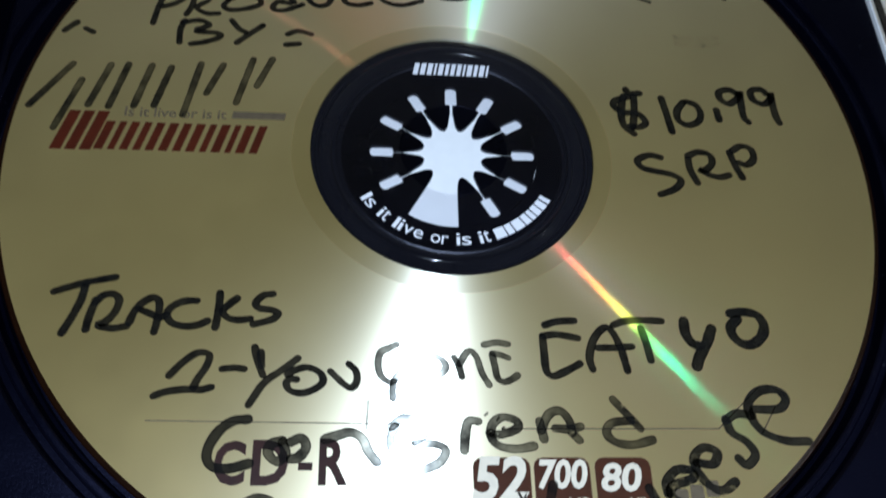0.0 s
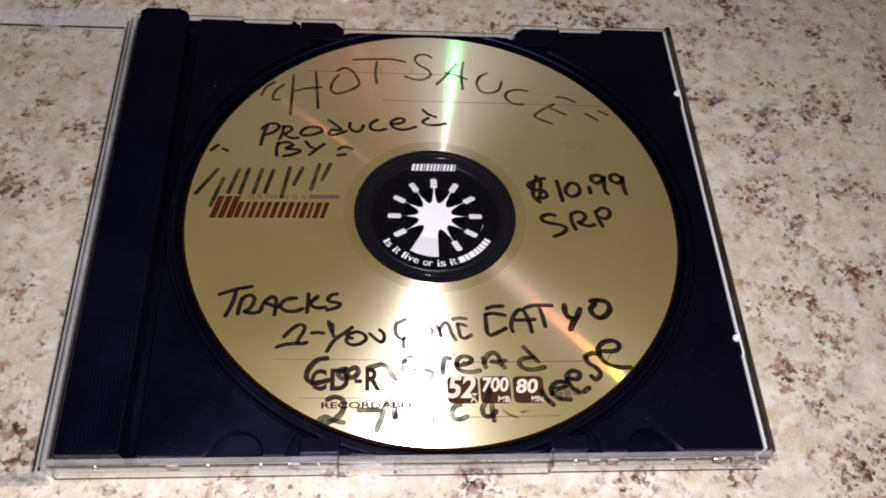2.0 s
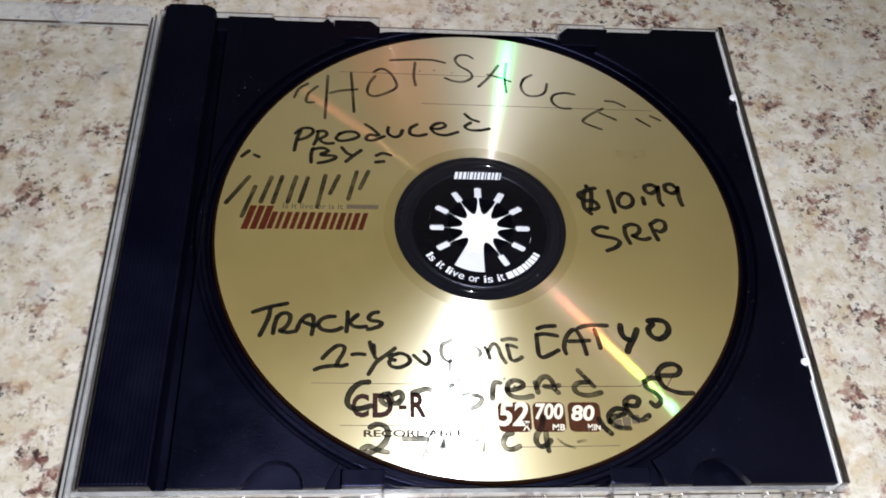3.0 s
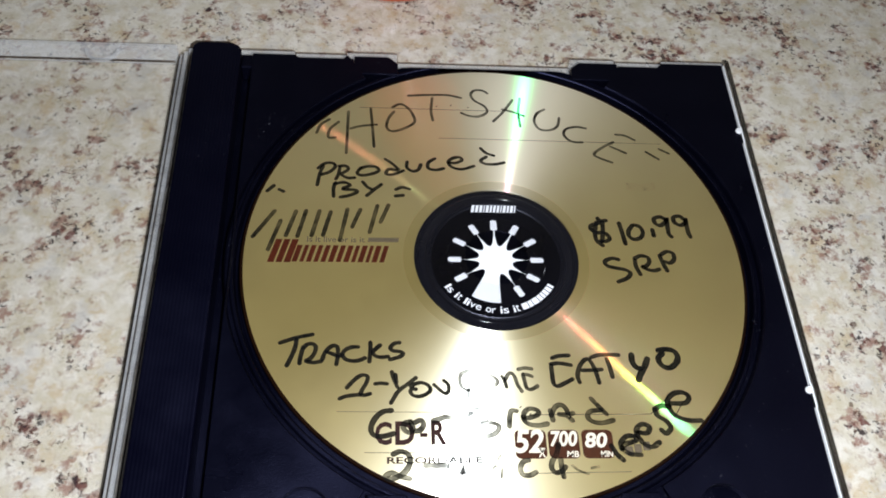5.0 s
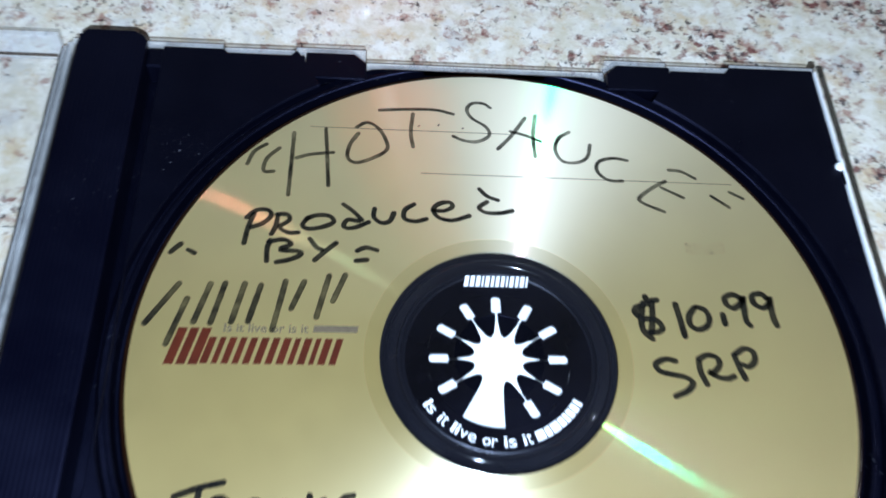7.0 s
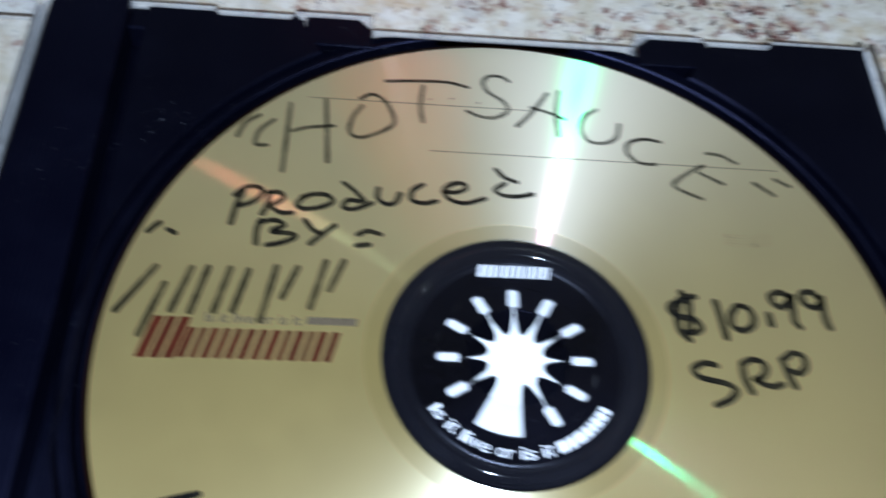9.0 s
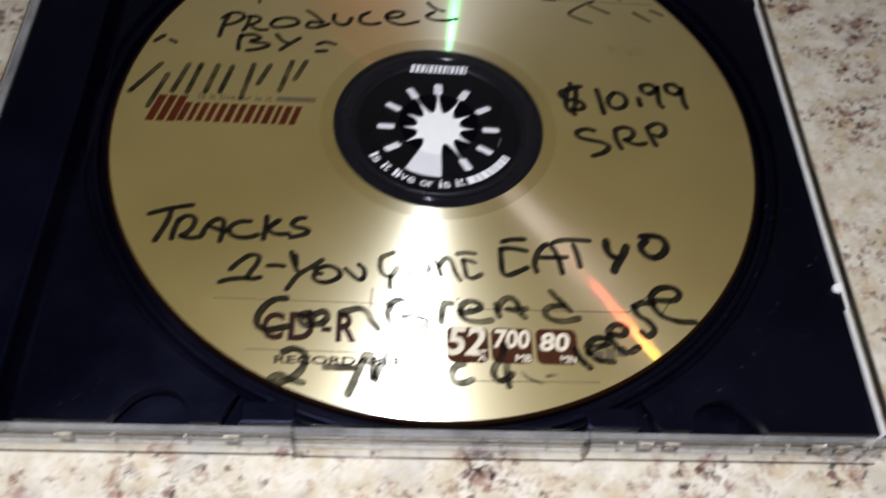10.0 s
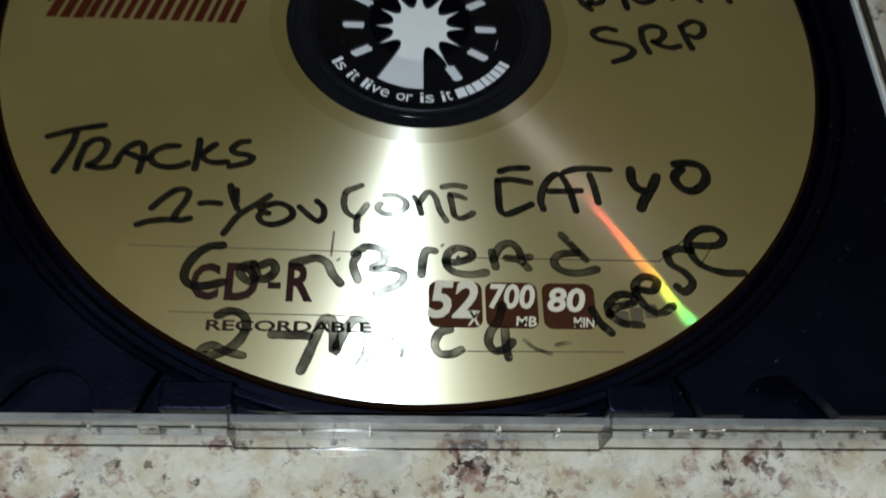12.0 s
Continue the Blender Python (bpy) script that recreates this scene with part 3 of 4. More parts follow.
letter(WORD, 27.6, 29.0, 11.3, 9.4, [[(0.57, 1), (0.78, 0.97), (1, 0.81)], [(0.48, 0.72), (0.25, 0.56), (0, 0.31), (0.06, 0.18), (0.38, 0)], [(0.39, 0.57), (0.74, 0.34)]], 0.74, INK_THIN)
letter(WORD, 41.3, 30.4, 6.1, 3.4, [[(0, 0.70), (0.50, 0)], [(0.60, 1), (1, 0.58)]], 0.74, INK_THIN)
WORD = 'letter of the black marker word "PRODUCED"'
letter(WORD, -43.2, 20.2, 4.2, 6.8, [[(0.29, 0.88), (0.11, 0.50), (0, 0)], [(0, 0.76), (0.39, 0.99), (0.86, 1), (1, 0.83), (0.68, 0.60), (0.23, 0.47)]], 0.92, INK)
letter(WORD, -38.7, 22.1, 4.6, 4.1, [[(0.19, 0.99), (0.14, 0.42), (0, 0)], [(0.14, 0.99), (0.53, 1), (0.63, 0.72), (0.29, 0.37), (0.62, 0.10), (1, 0.12)]], 0.92, INK)
letter(WORD, -33.5, 23.4, 5.4, 2.8, [[(0.17, 0.82), (0, 0.27), (0.19, 0), (0.64, 0.15), (1, 0.54), (0.84, 0.98), (0.44, 1), (0.11, 0.73)]], 0.92, INK)
letter(WORD, -26.6, 23.8, 4.6, 4.9, [[(0, 1), (0.40, 0.70), (0.74, 0.34)], [(0.63, 0.29), (0.20, 0.33), (0.06, 0.04), (0.43, 0), (1, 0.26)]], 0.92, INK)
letter(WORD, -21.1, 25.0, 3.5, 2.9, [[(0.02, 1), (0, 0.39), (0.38, 0), (0.80, 0.14), (1, 0.71)]], 0.92, INK)
letter(WORD, -15.7, 25.5, 3.9, 3.6, [[(0.44, 1), (0.02, 0.65), (0, 0.15), (0.49, 0), (1, 0.15)]], 0.92, INK)
letter(WORD, -10.7, 25.9, 6.6, 3.8, [[(0, 0.53), (0.31, 0.52), (0.54, 0.75), (0.47, 1), (0.20, 0.92), (0.02, 0.59), (0.15, 0.16), (0.53, 0), (1, 0.28)]], 0.92, INK)
letter(WORD, -2.3, 27.7, 6.0, 5.1, [[(0.03, 1), (0.26, 0.70), (0.59, 0.54)], [(0.25, 0.46), (0, 0.21), (0.20, 0.01), (0.62, 0), (1, 0.11)]], 0.92, INK)
WORD = 'letter of the black marker word "BY ="'
letter(WORD, -39.2, 16.6, 5.6, 4.5, [[(0.08, 0.96), (0, 0.58), (0.02, 0.04)], [(0.03, 0.88), (0.45, 1), (0.72, 0.81), (0.39, 0.55), (0.96, 0.49), (1, 0.32), (0.67, 0.11), (0.31, 0)]], 0.95, INK)
letter(WORD, -32.1, 17.2, 4.6, 4.2, [[(0, 1), (0.27, 0.61), (0.49, 0.48)], [(1, 0.82), (0.60, 0.41), (0.24, 0)]], 0.95, INK)
letter(WORD, -24.0, 17.2, 3.6, 2.7, [[(0.04, 0.74), (0.46, 1), (1, 0.81)], [(0, 0), (0.53, 0.10)]], 0.95, INK)
WORD = 'two short black marker ticks'
letter(WORD, -55.2, 18.0, 4.0, 1.7, [[(0, 0.06), (0.20, 0.60), (0.37, 1)], [(0.70, 0.37), (1, 0)]], 1.0, INK)
WORD = 'letter of the black marker word "$10.99"'
letter(WORD, 23.7, 3.5, 4.4, 8.0, [[(0.48, 1), (0.56, 0.91), (0.94, 0.92)], [(0.52, 0.83), (0.07, 0.73), (0, 0.60), (0.27, 0.47), (0.75, 0.46), (1, 0.27), (0.78, 0.16), (0.45, 0.17)], [(0.37, 0.84), (0.22, 0.51), (0.24, 0.19), (0.55, 0)], [(0.72, 0.85), (0.67, 0.52), (0.54, 0.14)]], 1.15, INK)
letter(WORD, 31.0, 4.1, 0.8, 6.0, [[(0, 1), (0.43, 0.62), (1, 0)]], 1.15, INK)
letter(WORD, 33.1, 5.4, 3.5, 4.3, [[(0.32, 0.95), (0, 0.58), (0, 0.18), (0.38, 0), (0.85, 0.18), (1, 0.54), (0.84, 0.87), (0.45, 1)]], 1.15, INK)
letter(WORD, 39.1, 6.6, 0.5, 1.7, [[(0, 1), (0.27, 0)]], 1.15, INK)
letter(WORD, 40.1, 6.3, 3.6, 5.9, [[(0.84, 0.83), (0.47, 1), (0, 0.91), (0.01, 0.68), (0.34, 0.56), (0.74, 0.74), (0.90, 0.94), (0.85, 0.61), (0.83, 0.17), (1, 0)]], 1.15, INK)
letter(WORD, 45.1, 6.4, 3.3, 6.1, [[(0.71, 0.87), (0.49, 1), (0, 0.94), (0.02, 0.68), (0.45, 0.55), (0.83, 0.70), (0.92, 0.92), (0.88, 0.52), (0.91, 0.18), (1, 0)]], 1.15, INK)
WORD = 'letter of the black marker word "SRP"'
letter(WORD, 26.0, -6.6, 5.8, 6.5, [[(0.59, 0.95), (0.31, 1), (0, 0.86), (0.09, 0.67), (0.39, 0.59), (0.81, 0.51), (1, 0.36), (0.82, 0.15), (0.44, 0)]], 1.1, INK)
letter(WORD, 33.4, -4.5, 5.6, 5.2, [[(0, 0.76), (0.01, 0.40), (0.14, 0)], [(0.01, 0.86), (0.29, 1), (0.58, 0.92), (0.61, 0.64), (0.39, 0.41), (0.25, 0.44), (0.48, 0.27), (0.76, 0.20), (1, 0.28)]], 1.1, INK)
letter(WORD, 39.7, -3.4, 3.4, 5.4, [[(0, 0.79), (0.14, 0.39), (0.35, 0)], [(0.14, 0.84), (0.57, 1), (0.99, 0.90), (1, 0.59), (0.64, 0.40), (0.29, 0.48)]], 1.1, INK)
WORD = 'letter of the black marker word "TRACKS"'
letter(WORD, -49.4, -28.4, 7.0, 7.5, [[(0, 0.72), (0.25, 0.81), (0.57, 0.91), (1, 1)], [(0.51, 0.84), (0.48, 0.58), (0.38, 0.28), (0.26, 0)]], 1.02, INK)
letter(WORD, -44.9, -27.9, 4.7, 4.7, [[(0.13, 0.83), (0.03, 0.35), (0, 0)], [(0.12, 0.75), (0.30, 0.96), (0.55, 1), (0.71, 0.84), (0.66, 0.52), (0.48, 0.24), (0.28, 0.11), (0.65, 0.04), (1, 0.11)]], 1.02, INK)
letter(WORD, -40.0, -28.1, 4.3, 4.5, [[(0, 0.26), (0.09, 0.56), (0.27, 0.83), (0.54, 1), (0.74, 0.90), (0.77, 0.51), (0.74, 0.18), (0.71, 0)], [(0.18, 0.67), (0.52, 0.54), (0.80, 0.43), (1, 0.50)]], 1.02, INK)
letter(WORD, -35.7, -27.3, 4.9, 3.4, [[(0.70, 1), (0.38, 0.97), (0.11, 0.76), (0, 0.45), (0.14, 0.13), (0.45, 0), (0.76, 0.05), (1, 0.21)]], 1.02, INK)
letter(WORD, -29.8, -27.4, 4.1, 4.6, [[(0.04, 1), (0.05, 0.55), (0, 0)], [(0.56, 0.85), (0.34, 0.67), (0.17, 0.46), (0.36, 0.27), (0.67, 0.22), (1, 0.26)]], 1.02, INK)
letter(WORD, -25.3, -26.9, 2.9, 4.1, [[(0.73, 1), (0.32, 0.94), (0.03, 0.69), (0.21, 0.52), (0.68, 0.47), (1, 0.38), (0.82, 0.19), (0.35, 0.06), (0, 0)]], 1.02, INK)
WORD = 'letter of the black marker word "1-YOU"'
letter(WORD, -36.0, -36.1, 6.5, 5.4, [[(0.23, 0.47), (0.45, 0.78), (0.69, 1), (0.90, 0.96), (0.87, 0.69), (0.74, 0.40), (0.68, 0.21)], [(0, 0), (0.21, 0.10), (0.56, 0.16), (0.81, 0.15), (1, 0.21)]], 0.95, INK)
letter(WORD, -28.5, -32.7, 2.6, 0.5, [[(0, 0), (0.51, 0.31), (1, 0.04)]], 0.95, INK)
letter(WORD, -25.1, -37.1, 5.4, 7.2, [[(0.04, 1), (0.12, 0.76), (0.26, 0.51)], [(0.18, 0.91), (0.22, 0.66)], [(1, 0.81), (0.72, 0.63), (0.43, 0.47), (0.25, 0.33), (0.12, 0.16), (0, 0)]], 0.95, INK)
letter(WORD, -20.9, -35.6, 4.3, 3.2, [[(0.28, 0.52), (0.10, 0.54), (0, 0.36), (0.12, 0.09), (0.44, 0), (0.78, 0.16), (1, 0.45), (0.90, 0.80), (0.57, 1), (0.25, 0.91), (0.02, 0.72)]], 0.95, INK)
letter(WORD, -15.8, -34.9, 3.2, 3.0, [[(0, 0.68), (0.27, 0.40), (0.53, 0.14), (0.81, 0), (1, 0.28), (0.95, 0.71), (0.68, 1)]], 0.95, INK)
WORD = 'letter of the black marker word "GONE"'
letter(WORD, -10.1, -36.2, 3.0, 6.9, [[(0.75, 1), (0.44, 0.93), (0.09, 0.84), (0, 0.62), (0.12, 0.41), (0.44, 0.30), (0.60, 0.31), (0.79, 0.41), (1, 0.56)], [(0.63, 0.31), (0.58, 0.15), (0.60, 0)]], 0.9, INK_THIN)
letter(WORD, -5.7, -33.6, 3.8, 2.9, [[(0.25, 0.97), (0.49, 1), (0.82, 0.88), (1, 0.53), (0.84, 0.18), (0.47, 0), (0.14, 0.07), (0, 0.32), (0.11, 0.52)]], 0.9, INK_THIN)
letter(WORD, -0.9, -34.4, 4.2, 4.3, [[(0, 0.82), (0.13, 0.58), (0.22, 0.23)], [(0.16, 0.61), (0.35, 0.93), (0.52, 1), (0.68, 0.79), (0.80, 0.36), (1, 0)]], 0.9, INK_THIN)
letter(WORD, 2.9, -34.0, 3.9, 5.1, [[(0, 0.94), (0.39, 1), (0.77, 0.96)], [(0.24, 0.72), (0.55, 0.67), (0.76, 0.60)], [(0.24, 0.69), (0.31, 0.38), (0.38, 0.09), (0.59, 0), (0.83, 0.07), (1, 0.16)]], 0.9, INK_THIN)
WORD = 'letter of the black marker word "EAT"'
letter(WORD, 10.3, -33.2, 4.5, 7.4, [[(0.09, 0.91), (0.43, 0.98), (0.94, 1)], [(0.02, 0.71), (0.40, 0.74), (1, 0.68)], [(0, 0.71), (0.01, 0.40), (0.03, 0.10), (0.21, 0), (0.55, 0.08), (0.98, 0.22)]], 1.05, INK)
letter(WORD, 16.0, -32.4, 5.6, 5.7, [[(0.05, 0.02), (0, 0.28), (0.11, 0.66), (0.31, 0.93), (0.49, 1), (0.63, 0.82), (0.75, 0.46), (0.83, 0)], [(0.22, 0.52), (0.60, 0.53), (1, 0.56)]], 1.05, INK)
letter(WORD, 19.5, -31.0, 6.4, 5.4, [[(0, 0.87), (0.27, 0.98), (0.62, 1), (1, 0.99)], [(0.55, 0.81), (0.62, 0.45), (0.67, 0)]], 1.05, INK)
WORD = 'letter of the black marker word "YO"'
letter(WORD, 28.8, -31.7, 3.5, 6.1, [[(0.01, 1), (0, 0.72), (0.20, 0.50), (0.50, 0.44)], [(1, 0.83), (0.73, 0.50), (0.39, 0.21), (0.23, 0)]], 1.4, INK)
letter(WORD, 35.0, -28.7, 4.4, 4.5, [[(0.04, 0.94), (0.40, 1), (0.83, 0.92), (1, 0.60), (0.87, 0.25), (0.53, 0), (0.22, 0.03), (0, 0.27), (0, 0.55), (0.24, 0.77)]], 1.4, INK)
WORD = 'letter of the black marker word "CORN"'
letter(WORD, -29.2, -44.5, 4.7, 5.7, [[(0.89, 1), (0.54, 0.96), (0.23, 0.76), (0.02, 0.45), (0, 0.19), (0.17, 0.03), (0.53, 0), (1, 0.10)]], 1.25, INK)
letter(WORD, -22.4, -43.7, 1.9, 2.4, [[(0.77, 1), (0.11, 0.83), (0, 0.36), (0.54, 0), (1, 0.38), (0.77, 0.94)]], 1.25, INK_THIN)
letter(WORD, -20.0, -43.4, 1.8, 2.4, [[(0, 0.80), (0.68, 1), (1, 0.57), (0.59, 0.10), (0.09, 0)]], 1.25, INK_THIN)
letter(WORD, -16.1, -43.8, 6.0, 3.5, [[(0, 0.76), (0.21, 0.88), (0.48, 1), (0.71, 0.80), (0.83, 0.37), (1, 0)]], 1.25, INK_THIN)
WORD = 'rubbed letter of the black marker word "BREAD"'
letter(WORD, -8.6, -45.0, 6.4, 6.5, [[(0.09, 0.83), (0, 0.59), (0.11, 0.25)], [(0.02, 0.83), (0.25, 1), (0.56, 0.93), (0.61, 0.69), (0.36, 0.51), (0.77, 0.52), (1, 0.41), (0.88, 0.18), (0.47, 0)]], 1.15, INK_WORN)
letter(WORD, 0.0, -42.4, 1.8, 3.5, [[(1, 0.99), (0.37, 1), (0.11, 0.59), (0, 0)]], 1.15, INK_WORN)
letter(WORD, 3.0, -42.2, 5.2, 3.8, [[(0, 0.50), (0.28, 0.45), (0.65, 0.65), (0.63, 0.89), (0.33, 1), (0.09, 0.78), (0.04, 0.36), (0.25, 0.07), (0.64, 0), (1, 0.09)]], 1.15, INK_WORN)
letter(WORD, 9.1, -41.2, 4.9, 3.6, [[(0, 0.65), (0.08, 0.05)], [(0.02, 0.33), (0.24, 0.88), (0.53, 1), (0.73, 0.68), (0.78, 0.25)], [(0.37, 0.41), (0.72, 0.38), (1, 0.47)], [(0.85, 0.15), (0.95, 0)]], 1.15, INK_WORN)
letter(WORD, 17.1, -41.7, 5.5, 5.6, [[(0.22, 1), (0.48, 0.69), (0.77, 0.35)], [(0.59, 0.53), (0.14, 0.47), (0, 0.26), (0.17, 0.06), (0.55, 0), (1, 0.11)]], 1.15, INK_WORN)
WORD = 'rubbed letter of the black marker word "2-MA"'
letter(WORD, -26.2, -53.6, 5.1, 5.8, [[(0.31, 0.90), (0.58, 1), (0.89, 0.92), (1, 0.68), (0.89, 0.38), (0.62, 0.14), (0.22, 0), (0, 0.08), (0.25, 0.23), (0.62, 0.09), (0.99, 0.01)]], 1.25, INK_THIN)
letter(WORD, -18.0, -50.9, 4.4, 0.5, [[(0, 0.25), (0.43, 0.18), (1, 0)]], 1.25, INK_THIN)
letter(WORD, -14.3, -55.3, 7.9, 6.6, [[(0, 0), (0.10, 0.31), (0.22, 0.73), (0.31, 1), (0.43, 0.98), (0.47, 0.63), (0.49, 0.37), (0.60, 0.69), (0.75, 0.98), (0.91, 0.96), (1, 0.70), (0.97, 0.33), (0.86, 0.07)]], 1.25, INK_THIN)
WORD = 'rubbed letter of the black marker word "C &"'
letter(WORD, 1.6, -53.0, 3.2, 3.2, [[(0.61, 1), (0.21, 0.88), (0, 0.43), (0.16, 0.04), (0.60, 0), (1, 0.18)]], 1.15, INK_WORN)
letter(WORD, 8.2, -53.4, 2.9, 7.0, [[(0.66, 1), (0.44, 0.69), (0.09, 0.48), (0, 0.27), (0.27, 0.13), (0.72, 0.18), (1, 0.30)], [(0.72, 0.53), (0.73, 0.23), (0.81, 0)]], 1.15, INK_WORN)
WORD = 'rubbed letter of the black marker word "CHEESE", partly rubbed'
letter(WORD, 21.4, -49.9, 2.2, 3.1, [[(0, 1), (0.44, 0.41), (1, 0)]], 1.2, INK_SMEAR)
letter(WORD, 23.6, -48.8, 3.9, 4.1, [[(0, 0.34), (0, 0.66), (0.34, 1), (0.78, 0.99), (0.84, 0.77), (0.20, 0.56), (0.08, 0.30), (0.40, 0.06), (1, 0)]], 1.2, INK_SMEAR)
letter(WORD, 27.4, -47.1, 4.5, 5.1, [[(0.02, 0.65), (0.48, 0.61), (0.63, 0.89), (0.30, 1), (0.01, 0.80), (0, 0.50), (0.26, 0.14), (0.62, 0), (1, 0.20)]], 1.2, INK_SMEAR)
letter(WORD, 32.0, -44.1, 3.5, 6.3, [[(0, 0.86), (0.45, 1), (1, 0.96)], [(0.01, 0.89), (0.15, 0.63), (0.61, 0.45), (0.85, 0.20), (0.49, 0), (0.22, 0.13)]], 1.2, INK)
letter(WORD, 35.3, -41.2, 6.7, 6.5, [[(0.07, 0.61), (0.56, 0.62), (0.73, 0.82), (0.57, 1), (0.23, 0.96), (0, 0.73), (0, 0.48), (0.17, 0.18), (0.57, 0.01), (1, 0)]], 1.2, INK)

SMUDGE = "faint rubbed ink smudge on the gold"
for x, y, lean, rise in ((-3.4, -51.2, 1.2, 2.6), (-4.4, -53.0, 0.8, 2.2), (-2.4, -53.4, 0.6, 2.8), (-0.6, -52.4, 0.9, 2.4), (12.6, -51.0, 3.2, -1.8), (16.6, -51.6, 1.6, 0.3)):
    letter(SMUDGE, x, y, lean, rise, [[(0, 0), (0.4, 0.6), (1, 1)]], 0.55, INK_FAINT)
for x, y, lean, rise in ((-11.4, -39.9, 0.2, 3.4), (-10.6, -40.6, 0.3, 0.3), (2.6, -38.2, 0.3, 0.3), (4.0, -38.8, 0.3, 0.4), (4.6, -39.8, 0.2, 0.2), (-13.8, 25.6, 0.2, 0.2), (-13.2, 46.6, 0.3, 0.2), (-9.4, 47.0, 0.2, 0.2), (-4.8, 46.4, 0.2, 0.2)):
    letter("small dot of black marker", x, y, lean, rise, [[(0, 0), (1, 1)]], 0.28, INK_WORN)
for k in range(4):
    letter("faint grey smear of wiped ink", 34.8, 20.4 + 0.55 * k, 6.8, 0.5, [[(0, 0.3), (0.5, 0), (1, 1)]], 0.5, INK_GHOST)


def scrawl(x, y, lean, rise, width):
    """A name kept as plain slanted bars."""
    bm = bmesh.new()
    ribbon(bm, [Vector((x, y)), Vector((x + lean, y + rise))], width, INK_Z + 0.004)
    part("handwritten_bar", bm, INK_THIN, disc, "plain slanted black marker bar")


for x, y, lean, rise in ((-57.6, 4.8, 4.6, 7.4), (-53.8, 1.2, 2.4, 8.2), (-49.9, 5.2, 2.0, 7.0), (-47.2, 5.0, 1.7, 7.4), (-43.9, 5.2, 1.6, 7.2), (-41.2, 5.4, 1.6, 6.8),
                          (-37.2, 4.0, 1.6, 9.0), (-34.4, 7.8, 1.9, 5.2), (-30.2, 6.4, 1.8, 7.8), (-27.6, 9.4, 1.9, 5.0)):
    scrawl(x, y, lean, rise, 1.0)

# ---- printing on the disc ----
PRINT_Z = DISC_TOP + 0.012


def printed(text, x, y, wide, high, material, name="printed_text", z=PRINT_Z, slant=0.0, parent=disc, label="", bold=0.0):
    """Built-in font, fitted into a box of that width and height with its lower left corner at x, y."""
    data = bpy.data.curves.new(name, "FONT")
    data.body, data.size, data.shear = text, 1.0, slant
    data.resolution_u, data.offset = 3, bold
    tmp = new("tmp", data)
    bpy.context.view_layer.update()
    mesh = bpy.data.meshes.new_from_object(tmp.evaluated_get(bpy.context.evaluated_depsgraph_get()))
    bpy.data.objects.remove(tmp)
    bpy.data.curves.remove(data)
    bm = bmesh.new()
    bm.from_mesh(mesh)
    bpy.data.meshes.remove(mesh)
    xs, ys = [v.co.x for v in bm.verts], [v.co.y for v in bm.verts]
    sx, sy = wide / (max(xs) - min(xs)), high / (max(ys) - min(ys))
    for v in bm.verts:
        v.co = (x + (v.co.x - min(xs)) * sx, y + (v.co.y - min(ys)) * sy, z)
    bm.normal_update()
    return part(name, bm, material, parent, label or 'printed "%s"' % text)


def rule(x0, y0, x1, y1, width=0.16):
    bm = bmesh.new()
    ribbon(bm, [Vector((x0, y0)), Vector((x1, y1))], width, PRINT_Z)
    part("printed_line", bm, PRINT_GREY, disc, "thin printed line")


def round_box(bm, x, y, wide, high, r, z):
    pts = []
    for cx, cy, start in ((x + wide - r, y + high - r, 0), (x + r, y + high - r, 90), (x + r, y + r, 180), (x + wide - r, y + r, 270)):
        pts += [(cx + r * math.cos(math.radians(start + a)), cy + r * math.sin(math.radians(start + a))) for a in (0, 30, 60, 90)]
    bm.faces.new([bm.verts.new((px, py, z)) for px, py in pts])


printed("C", -28.4, -46.4, 3.5, 5.1, PRINT_DARK, bold=0.035)
printed("D", -24.2, -46.4, 4.1, 5.2, PRINT_DARK, bold=0.035)
printed("-", -19.0, -44.7, 1.6, 0.9, PRINT_DARK, bold=0.035)
printed("R", -16.7, -46.4, 3.3, 5.4, PRINT_DARK, bold=0.035)
for text, unit, x, wide, nx, ny, nw, nh in (("52", "X", 0.9, 6.7, 0.7, -48.3, 6.4, 5.3), ("700", "MB", 8.0, 6.6, 8.4, -46.9, 5.9, 3.5), ("80", "MIN", 15.2, 6.7, 15.8, -47.2, 4.9, 3.4)):
    bm = bmesh.new()
    round_box(bm, x, -49.5, wide, 6.3, 1.1, PRINT_Z)
    plate = part("printed_panel", bm, PRINT_BROWN, disc, "brown printed panel with rounded corners")
    printed(text, nx, ny, nw, nh, PRINT_PALE, "panel_number", PRINT_Z + 0.01, 0.18, plate, bold=0.03)
    uw = {"X": 1.6, "MB": 2.6, "MIN": 2.7}[unit]
    printed(unit, x + wide - uw - 0.3, -49.2, uw, 2.0 if unit == "X" else 1.35, PRINT_PALE, "panel_unit", PRINT_Z + 0.01, 0.1, plate, bold=0.02)
printed("RECORDABLE", -25.9, -50.4, 19.8, 1.45, PRINT_DARK, bold=0.025)
for row in ((-36.5, -39.0, -6.2, -39.3), (4.5, -39.8, 31.0, -39.7), (31.0, -39.7, 37.2, -34.2), (-30.5, -48.0, -5.4, -48.2), (4.8, -52.6, 24.9, -52.4), (-33.2, 45.7, 4.0, 45.5), (-12.7, 35.9, 45.6, 35.5), (36.4, -40.2, 38.6, -37.0)):
    rule(*row)
for k in range(3):
    round_bar = bmesh.new()
    round_box(round_bar, 24.4 + 1.9 * k, -48.8 + 0.5 * k, 1.6, 1.9, 0.3, PRINT_Z)
    part("printed_mark", round_bar, PRINT_GREY, disc, "small plain grey printed mark")
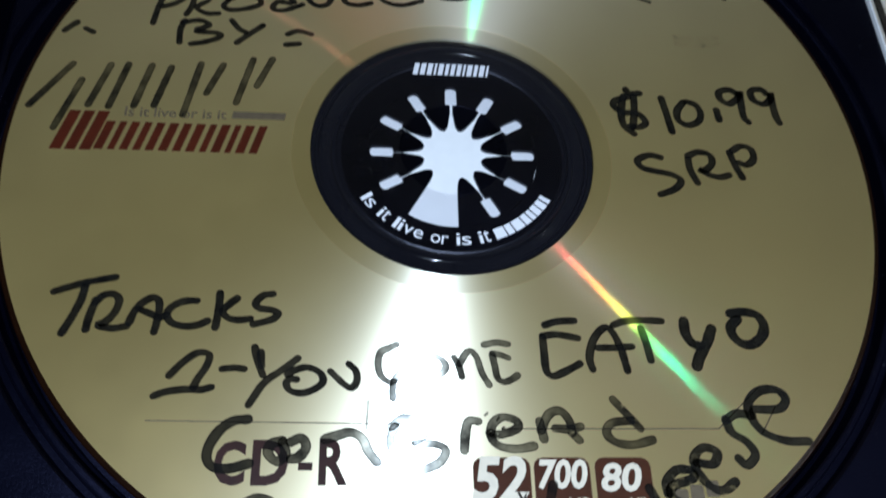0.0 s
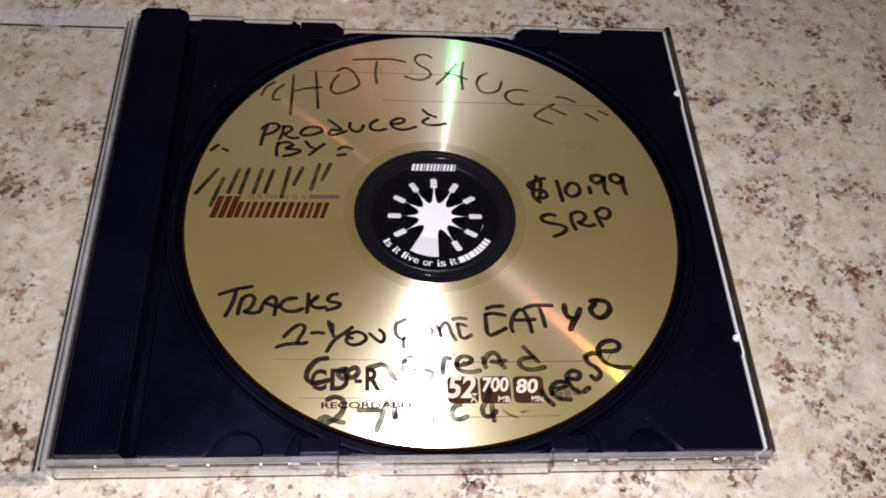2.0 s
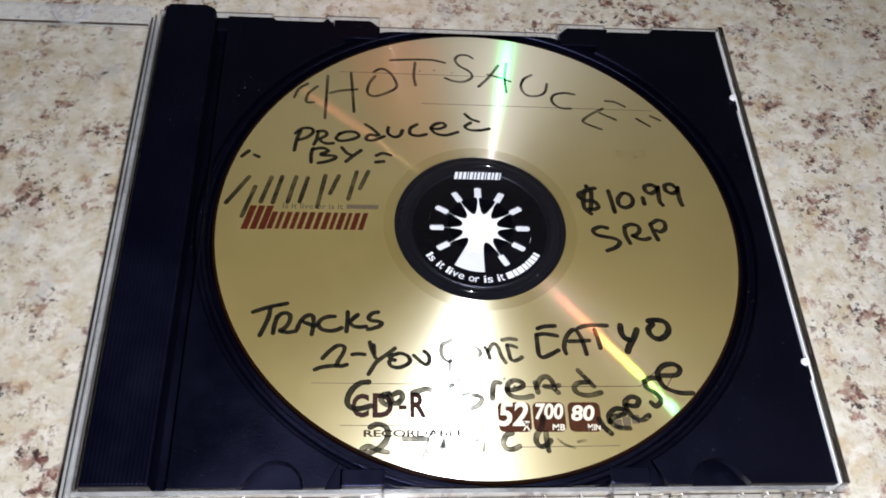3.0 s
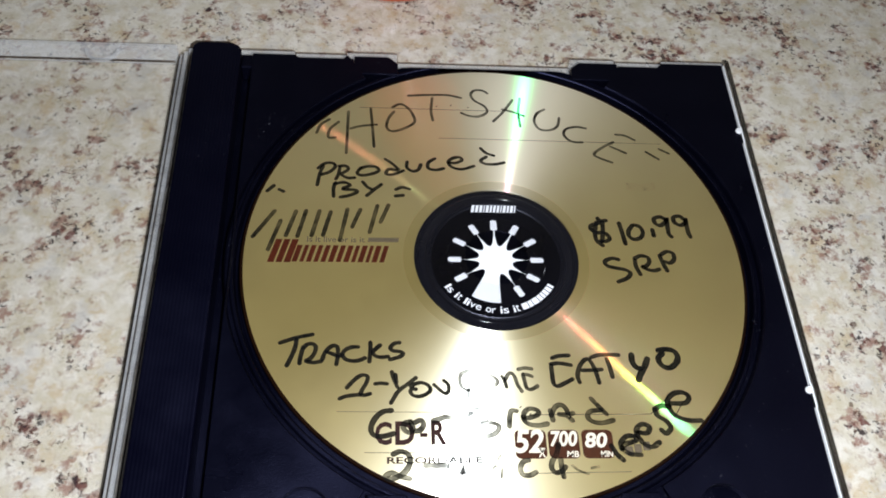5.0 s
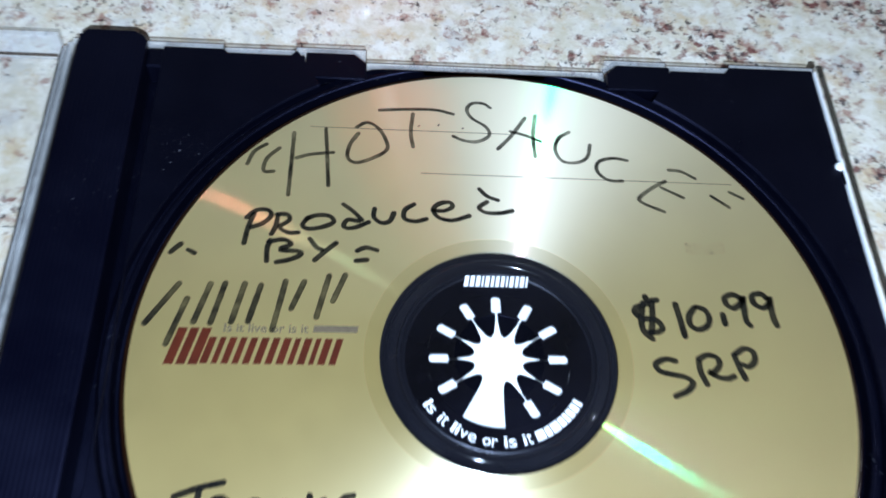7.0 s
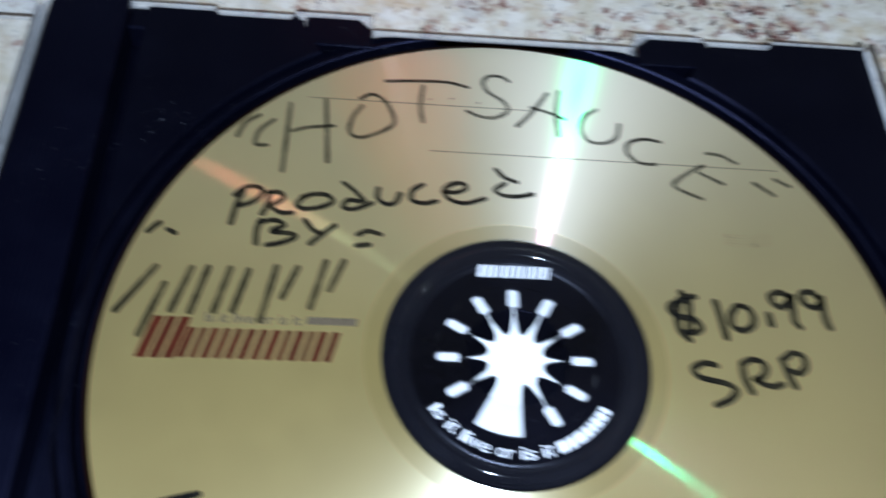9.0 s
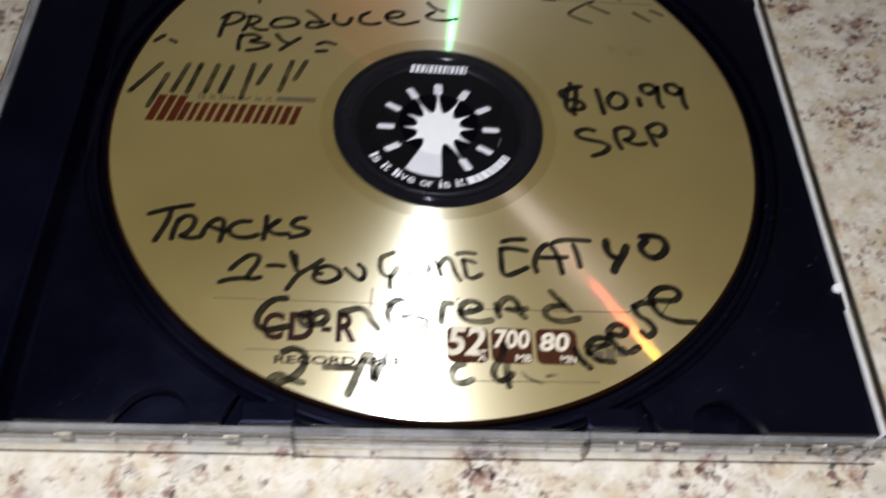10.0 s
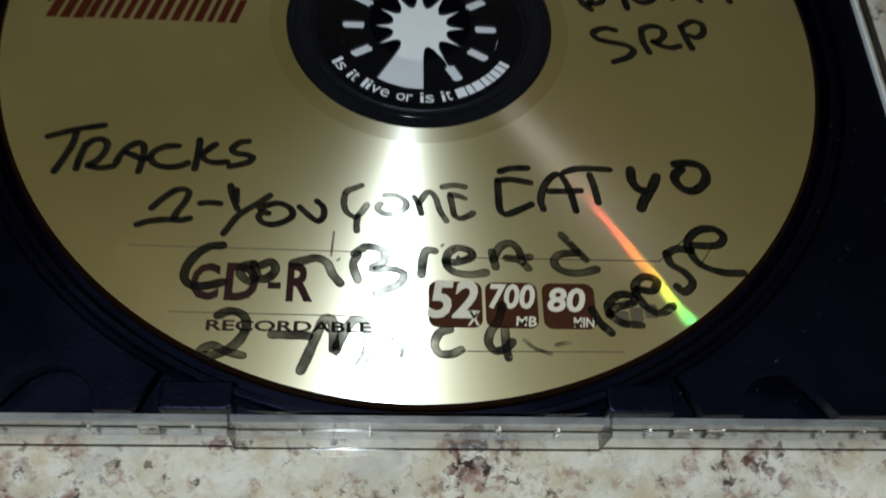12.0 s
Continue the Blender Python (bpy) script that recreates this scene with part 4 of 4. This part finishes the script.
printed("Is it live or is it", -44.9, 3.5, 13.6, 1.6, PRINT_GREY, bold=0.015)


def slanted_blocks(name, x, y, widths, gap, high, lean, material, label, z):
    """A trade mark kept as a row of plain slanted blocks."""
    for w in widths:
        bm = bmesh.new()
        bm.faces.new([bm.verts.new(p) for p in ((x, y, z), (x + w, y, z), (x + w + lean, y + high, z), (x + lean, y + high, z))])
        part(name, bm, material, disc, label)
        x += w + gap


slanted_blocks("printed_block", -53.8, -2.2, (1.5, 1.4, 1.5), 0.45, 6.4, 1.7, PRINT_RED, "plain slanted dark red printed block", PRINT_Z)
slanted_blocks("printed_block", -48.2, -2.0, (1.2, 0.9, 1.1, 1.0, 1.1, 1.2, 1.1, 1.2, 0.9, 1.2, 0.8, 1.2, 1.1), 0.62, 4.6, 1.2, PRINT_RED, "plain slanted dark red printed block", PRINT_Z)
slanted_blocks("printed_bar", -30.6, 3.7, (7.2,), 0, 1.2, 0.2, PRINT_GREY, "small plain grey printed bar", PRINT_Z)
slanted_blocks("printed_block", -5.6, 12.75, (0.7, 0.7, 0.7, 0.3, 0.7, 0.5, 0.6, 0.6, 0.3, 0.7, 0.5, 0.7, 0.3), 0.3, 2.1, 0.4, PRINT_WHITE, "plain slanted white printed block", PRINT_Z)


def curved_text(text, radius, start, end, high, material):
    """Letters along the lower arc, from the angle start to end in degrees."""
    weights = {"i": 0.5, "l": 0.5, "I": 0.55, " ": 0.6, "t": 0.65, "r": 0.7, "?": 0.9}
    total = sum(weights.get(c, 1.0) for c in text)
    at = start
    for c in text:
        w = weights.get(c, 1.0) / total * (end - start)
        if c != " ":
            mid = math.radians(at + w / 2)
            wide = abs(math.radians(w)) * radius * (0.82 if weights.get(c, 1) > 0.6 else 0.7)
            tall = high if c in "Iltid?" else high * 0.74
            ob = printed(c, -wide / 2, 0, wide, tall, material, "printed_letter", PRINT_Z)
            turn = Matrix.Rotation(mid + math.pi / 2, 4, "Z")
            ob.data.transform(Matrix.Translation((radius * MM * math.cos(mid), radius * MM * math.sin(mid), 0)) @ turn)
        at += w


curved_text("Is it live or is it", 15.3, 213, 288, 1.75, PRINT_WHITE)
for a0, a1 in ((290.5, 296.5), (297.3, 301), (301.8, 307.5), (308.3, 312), (312.8, 315.5), (316.3, 320), (320.8, 324.5), (325.5, 328)):
    bm = bmesh.new()
    q = [(r * math.cos(math.radians(a)), r * math.sin(math.radians(a)), PRINT_Z) for r, a in ((15.3, a0), (15.3, a1), (13.7, a1), (13.7, a0))]
    bm.faces.new([bm.verts.new(p) for p in q])
    part("printed_block", bm, PRINT_WHITE, disc, "plain white printed block")

# ---- the jar behind the case ----
jar = tagged(empty("low_jar", -24.5, 113.5, 0), "low round glossy orange-red jar on the granite counter", "jar")
bm = bmesh.new()
lathe(bm, [(0.1, 0.3), (18, 0.1), (22, 1.0), (23.6, 3.5), (24, 8), (24, 16), (23, 18), (0.1, 18)], 72)
part("body", bm, SAUCE, jar, smooth=True)
bm = bmesh.new()
lathe(bm, [(0.1, 26), (21, 26), (22.5, 24.5), (22.5, 18.2), (0.1, 18.2)], 48)
part("lid", bm, CAP_RED, jar, smooth=True)
